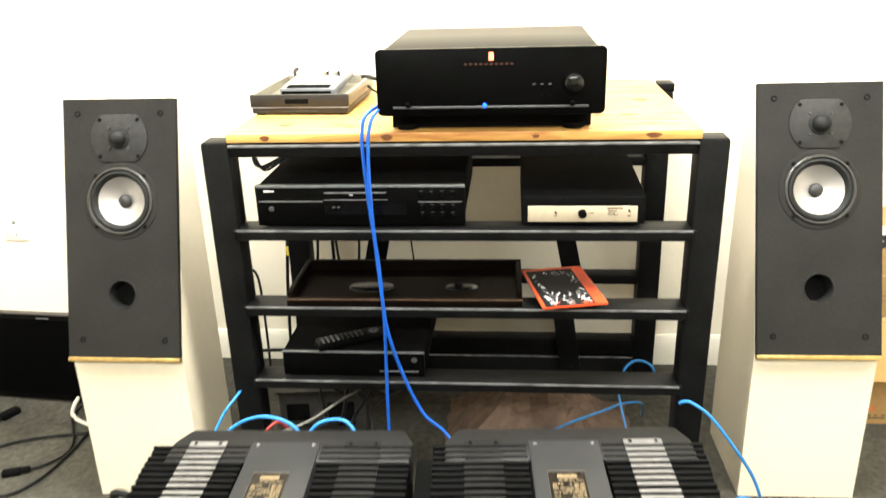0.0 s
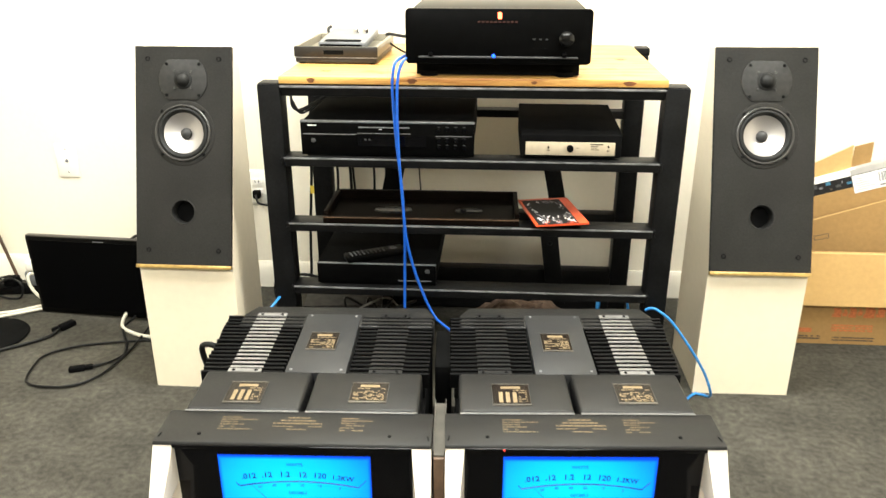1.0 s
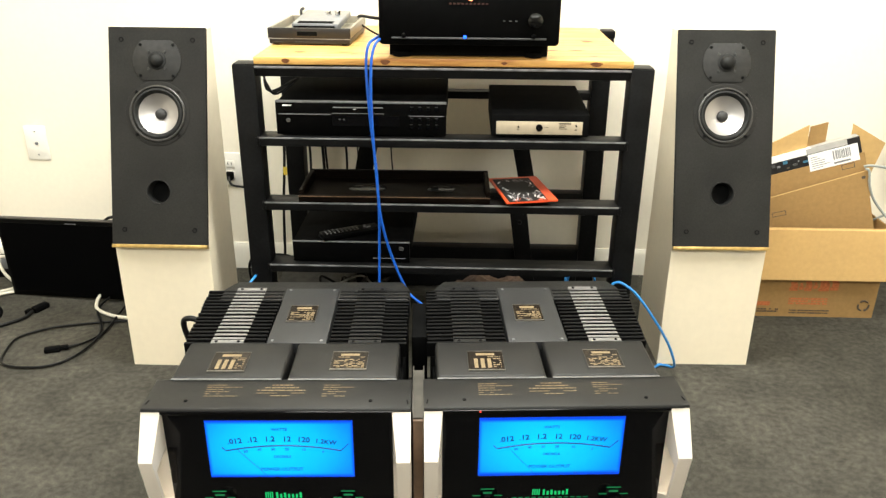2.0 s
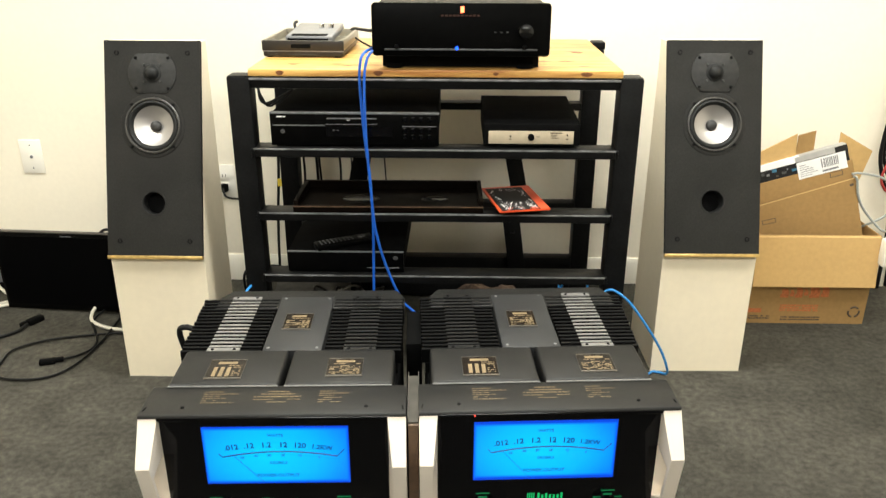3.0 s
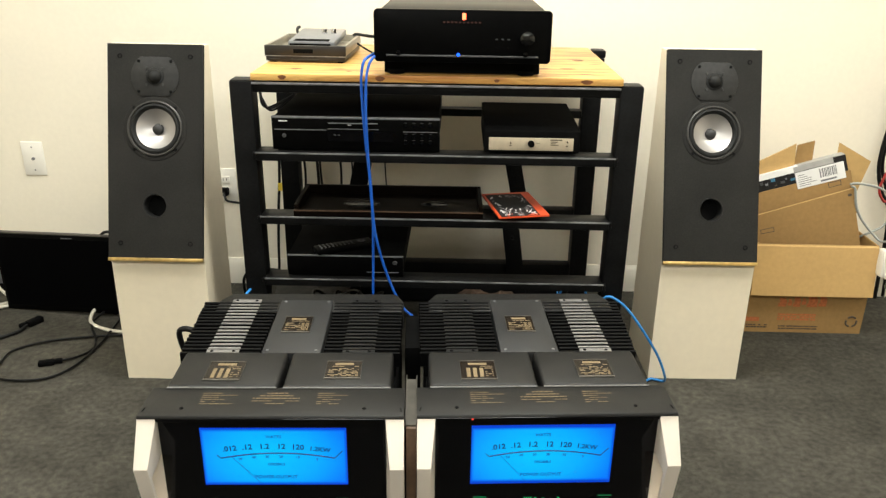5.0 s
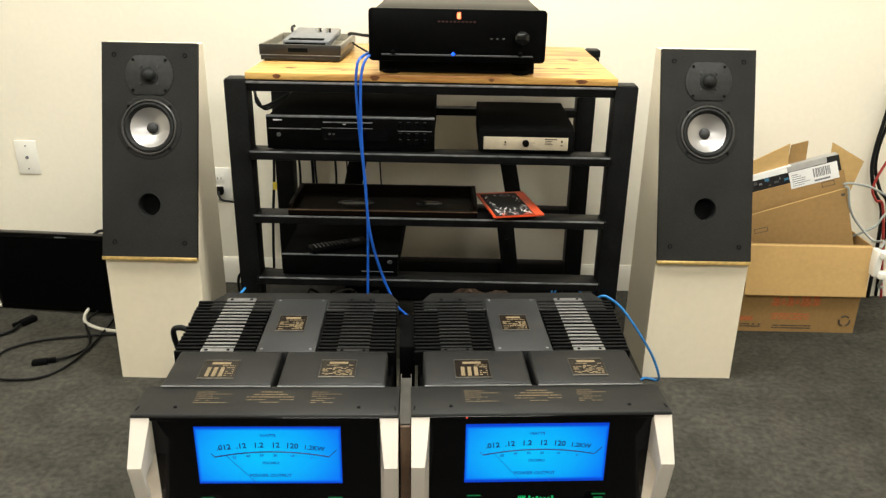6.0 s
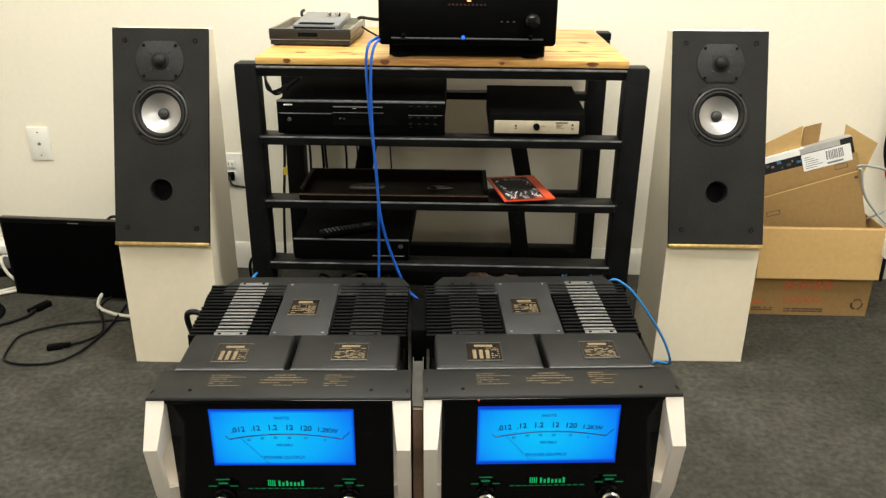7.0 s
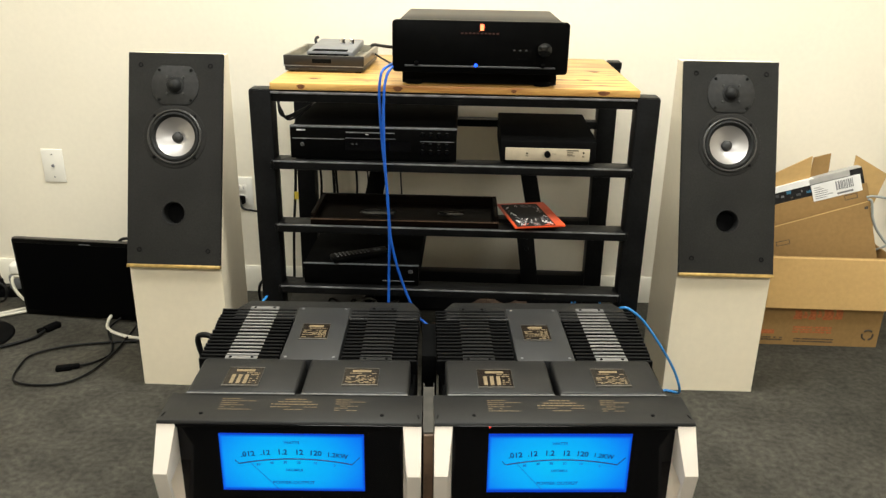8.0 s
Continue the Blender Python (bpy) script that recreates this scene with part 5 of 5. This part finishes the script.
part("collar", B(0.018, 0.04, -0.008, 0.008, 0.003, 0.016, bevel=0.003), M_BLACK_MATT, p)
cable("white_cable", [(-0.962, 2.52, 0.03), (-0.968, 2.49, 0.014), (-0.950, 2.445, 0.009), (-0.905, 2.41, 0.008), (-0.83, 2.385, 0.008), (-0.69, 2.38, 0.008)], 0.006, M_WHITE_CABLE, "white cable on the carpet")
cable("white_cable", [(-1.75, 2.48, 0.008), (-1.55, 2.50, 0.008), (-1.40, 2.52, 0.008), (-1.28, 2.60, 0.008)], 0.0055, M_WHITE_CABLE, "white cable on the carpet")
cable("white_cable", [(-1.75, 2.44, 0.008), (-1.55, 2.46, 0.008), (-1.42, 2.485, 0.008), (-1.28, 2.56, 0.01)], 0.0055, M_WHITE_CABLE, "white cable on the carpet")
cable("black_cable", [(-1.62, 2.16, 0.007), (-1.36, 2.22, 0.007), (-1.237, 2.295, 0.007), (-1.165, 2.365, 0.007), (-1.150, 2.41, 0.012)], 0.006, M_BLACK_CABLE, "black cord with a plug on the carpet")
p = thing("power_plug", "black power plug on the carpet by the screen", "plug", pose(-1.142, 2.44, 0.0, 0, 0, 62))
part("body", B(-0.025, 0.03, -0.013, 0.013, 0, 0.02, bevel=0.005), M_BLACK_MATT, p)
part("collar", B(-0.05, -0.028, -0.009, 0.009, 0.004, 0.02, bevel=0.003), M_BLACK_MATT, p)
p = thing("lamp_base", "round black metal base on the carpet", "lamp base", pose(-1.37, 2.36, 0))
bm = bmesh.new()
lathe(bm, [(0, 0.016), (0.02, 0.016), (0.10, 0.010), (0.125, 0.006), (0.128, 0), (0, 0)], None, 40)
part("disc", bm, M_BLACK_MATT, p)
# adapters and strip behind the screen
p = thing("power_strip", "black power strip with small adapters by the wall", "power strip", pose(-1.44, 2.70, 0, 0, 0, 8))
part("body", B(-0.12, 0.10, -0.022, 0.022, 0, 0.030, bevel=0.006), M_BLACK_MATT, p)
part("adapter", B(-0.06, -0.01, -0.02, 0.02, 0.0302, 0.065, bevel=0.008), M_BLACK_MATT, p, "black adapter")
part("adapter", B(0.03, 0.075, -0.03, 0.02, 0.088, 0.135, bevel=0.014, segments=3), M_WHITE_PLASTIC, p, "small white adapter")
part("adapter", B(0.02, 0.09, -0.02, 0.02, 0.0302, 0.0878, bevel=0.008), M_SILVER_PLASTIC, p, "small grey adapter")
cable("black_cable", [(-1.52, 2.66, 0.006), (-1.50, 2.655, 0.05), (-1.45, 2.655, 0.075), (-1.41, 2.65, 0.05), (-1.42, 2.64, 0.008), (-1.47, 2.635, 0.008), (-1.53, 2.64, 0.03), (-1.50, 2.66, 0.07), (-1.43, 2.66, 0.085)], 0.004, M_BLACK_CABLE, "tangled black cable by the power strip")
cable("white_cable", [(-1.34, 2.70, 0.07), (-1.37, 2.64, 0.10), (-1.34, 2.60, 0.06), (-1.27, 2.57, 0.02)], 0.0055, M_WHITE_CABLE, "white cable from the power strip")
# by the boxes
p = thing("power_strip", "white power strip with plugs hanging over the cardboard box corner", "power strip", pose(1.634, 2.450, 0.228))
part("body", B(0, 0.022, 0, 0.04, 0, 0.090, bevel=0.006), M_WHITE_PLASTIC, p)
part("adapter", B(0.006, 0.044, -0.016, 0.020, 0.066, 0.092, bevel=0.008), M_WHITE_PLASTIC, p)
part("adapter", B(0.014, 0.052, -0.014, 0.020, -0.004, 0.020, bevel=0.007), M_WHITE_PLASTIC, p)
bm = bmesh.new()
tube(bm, [(0.034, 0.006, -0.002), (0.036, 0.01, -0.02), (0.045, 0.03, -0.045), (0.075, 0.06, -0.06)], 0.005, 8)
part("cord", bm, M_GREY_CABLE, p, "grey cord")
cable("grey_cable", [(1.555, 2.60, 0.495), (1.58, 2.60, 0.498), (1.644, 2.60, 0.487), (1.699, 2.60, 0.461), (1.80, 2.62, 0.42)], 0.004, M_GREY_CABLE, "thin grey cable over the carton")
cable("grey_cable", [(1.556, 2.59, 0.49), (1.564, 2.58, 0.485), (1.580, 2.58, 0.426), (1.612, 2.58, 0.374), (1.668, 2.56, 0.316), (1.672, 2.50, 0.335), (1.645, 2.462, 0.325)], 0.004, M_GREY_CABLE, "thin grey cable over the carton")
cable("grey_cable", [(1.80, 2.62, 0.44), (1.715, 2.60, 0.393), (1.692, 2.60, 0.352), (1.645, 2.60, 0.324), (1.62, 2.62, 0.30)], 0.004, M_GREY_CABLE, "thin grey cable over the carton")
cable("black_cable", [(1.755, 2.785, 0.80), (1.739, 2.78, 0.657), (1.732, 2.78, 0.574), (1.735, 2.78, 0.497), (1.763, 2.78, 0.415), (1.802, 2.78, 0.349), (1.818, 2.78, 0.202), (1.82, 2.77, 0.01)], 0.007, M_BLACK_CABLE, "black cable hanging by the wall")
cable("black_cable", [(1.775, 2.79, 0.80), (1.760, 2.79, 0.657), (1.748, 2.79, 0.58), (1.752, 2.79, 0.50), (1.785, 2.79, 0.42), (1.83, 2.79, 0.34), (1.86, 2.79, 0.01)], 0.006, M_BLACK_CABLE, "black cable hanging by the wall")
cable("red_cable", [(1.775, 2.77, 0.53), (1.753, 2.768, 0.47), (1.746, 2.765, 0.424), (1.768, 2.765, 0.387), (1.80, 2.765, 0.35), (1.87, 2.77, 0.01)], 0.0045, M_RED_CABLE, "red cable hanging by the wall")


# ---- clutter under the rack ----
def crumpled_paper():
    bm = bmesh.new()
    n, rows = 22, []
    for j in range(n + 1):
        row = []
        for i in range(n + 1):
            u, v = i / n, j / n
            x, y = 0.14 + 0.50 * u, 2.22 + 0.36 * v
            edge = min(u, 1 - u, v, 1 - v) * 3.2
            h = 0.155 * min(1, edge) * (0.55 + 0.45 * math.sin(2.6 * u + 0.8))
            h += 0.035 * min(1, edge) * noise.noise(Vector((u * 6, v * 6, 0.3))) + 0.022 * min(1, edge) * noise.noise(Vector((u * 15, v * 15, 2.3)))
            row.append(bm.verts.new((x + 0.012 * noise.noise(Vector((u * 9, v * 9, 5))), y, max(0.003, h))))
        rows.append(row)
    for j in range(n):
        for i in range(n):
            bm.faces.new((rows[j][i], rows[j][i + 1], rows[j + 1][i + 1], rows[j + 1][i]))
    ob = solid("packing_paper", bm, M_PAPER_BROWN, "crumpled brown packing paper under the rack", "paper", smooth=None)
    sol = ob.modifiers.new("thickness", "SOLIDIFY")
    sol.thickness = 0.001


crumpled_paper()
jb = thing("junction_box", "dusty grey metal box under the rack", "metal box", pose(-0.19, 2.36, 0, 0, 0, 6))
part("body", B(-0.11, 0.12, 0, 0.16, 0, 0.15, bevel=0.004), M_DUST, jb)
part("lid", B(-0.115, 0.125, -0.004, 0.165, 0.1502, 0.158, bevel=0.002), M_DUST, jb)
part("terminal", B(-0.09, -0.03, -0.006, 0.0, 0.07, 0.12, bevel=0.002), M_BLACK_MATT, jb)
part("terminal", B(0.02, 0.09, -0.006, 0.0, 0.05, 0.12, bevel=0.002), M_BLACK_MATT, jb)
cable("light_blue_cable", [(-0.29, 2.25, 0.30), (-0.318, 2.12, 0.285), (-0.345, 2.08, 0.25), (-0.365, 2.04, 0.19), (-0.36, 1.95, 0.10), (-0.30, 1.85, 0.01)], 0.0037, M_CYAN_CABLE, "light blue cable behind the amplifier")
cable("light_blue_cable", [(-0.31, 1.86, 0.006), (-0.30, 1.88, 0.14), (-0.29, 1.90, 0.27), (-0.262, 1.93, 0.325), (-0.195, 1.94, 0.352), (-0.125, 1.93, 0.335), (-0.09, 1.90, 0.28), (-0.08, 1.80, 0.25)], 0.0037, M_CYAN_CABLE, "light blue cable arching behind the amplifier")
cable("light_blue_cable", [(-0.14, 1.86, 0.006), (-0.13, 1.88, 0.14), (-0.12, 1.90, 0.27), (-0.085, 1.93, 0.335), (-0.038, 1.94, 0.349), (-0.004, 1.93, 0.335), (0.02, 1.90, 0.27), (0.02, 1.80, 0.24)], 0.0037, M_CYAN_CABLE, "light blue cable arching behind the amplifier")
cable("grey_cable", [(-0.18, 1.95, 0.30), (-0.13, 2.05, 0.27), (-0.07, 2.18, 0.255), (-0.03, 2.25, 0.24), (-0.01, 2.34, 0.17)], 0.003, M_GREY_LEAD, "grey cable hanging behind the amplifier")
cable("red_cable", [(-0.195, 1.94, 0.310), (-0.185, 1.955, 0.318), (-0.172, 1.975, 0.316), (-0.16, 2.01, 0.27)], 0.0032, M_RED_CABLE, "short red lead behind the amplifier")
for i in range(4):
    cable("black_cable", [(-0.22 + 0.05 * i, 1.96, 0.26), (-0.18 + 0.06 * i, 2.08, 0.24 - 0.01 * i), (-0.13 + 0.04 * i, 2.18, 0.17 + 0.02 * i), (-0.16 + 0.07 * i, 2.28, 0.22), (-0.10 + 0.03 * i, 2.33, 0.16)], 0.0045, M_BLACK_CABLE, "black lead tangled under the rack")
cable("light_blue_cable", [(0.40, 2.20, 0.15), (0.47, 2.28, 0.13), (0.56, 2.34, 0.13), (0.60, 2.36, 0.135), (0.66, 2.42, 0.10), (0.68, 2.5, 0.008)], 0.003, M_CYAN_CABLE, "thin blue cable over the paper")
cable("light_blue_cable", [(0.60, 2.42, 0.17), (0.595, 2.37, 0.145), (0.61, 2.30, 0.08), (0.62, 2.2, 0.01)], 0.003, M_CYAN_CABLE, "thin blue cable over the paper")
cable("light_blue_cable", [(0.63, 2.62, 0.02), (0.645, 2.63, 0.08), (0.68, 2.64, 0.105), (0.725, 2.64, 0.085), (0.74, 2.63, 0.02)], 0.004, M_CYAN_CABLE, "blue cable looping behind the rack post")
cable("black_cable", [(-0.235, 1.58, 0.30), (-0.275, 1.57, 0.33), (-0.300, 1.565, 0.40), (-0.305, 1.555, 0.455), (-0.285, 1.545, 0.47), (-0.262, 1.54, 0.465)], 0.006, M_BLACK_CABLE, "thick black lead looping beside the amplifier")
tag = B(-0.357, -0.342, 2.736, 2.7385, 0.392, 0.420)
solid("yellow_tag", tag, M_YELLOW, "small yellow tag on the cord behind the rack", "tag")

pl = thing("leaning_pole", "thin brown pole leaning against the wall", "pole", pose(-1.474, 2.742, 0.0) @ pose(0, 0, 0, -3, -15, 0))
part("shaft", lathe(bmesh.new(), [(0, 0.004), (0.006, 0.004), (0.006, 0.80), (0, 0.80)], None, 14), M_TRAY_EDGE, pl)
part("foot", lathe(bmesh.new(), [(0, 0.0), (0.010, 0.0), (0.010, 0.03), (0.006, 0.034), (0, 0.034)], None, 14), M_RUBBER, pl)
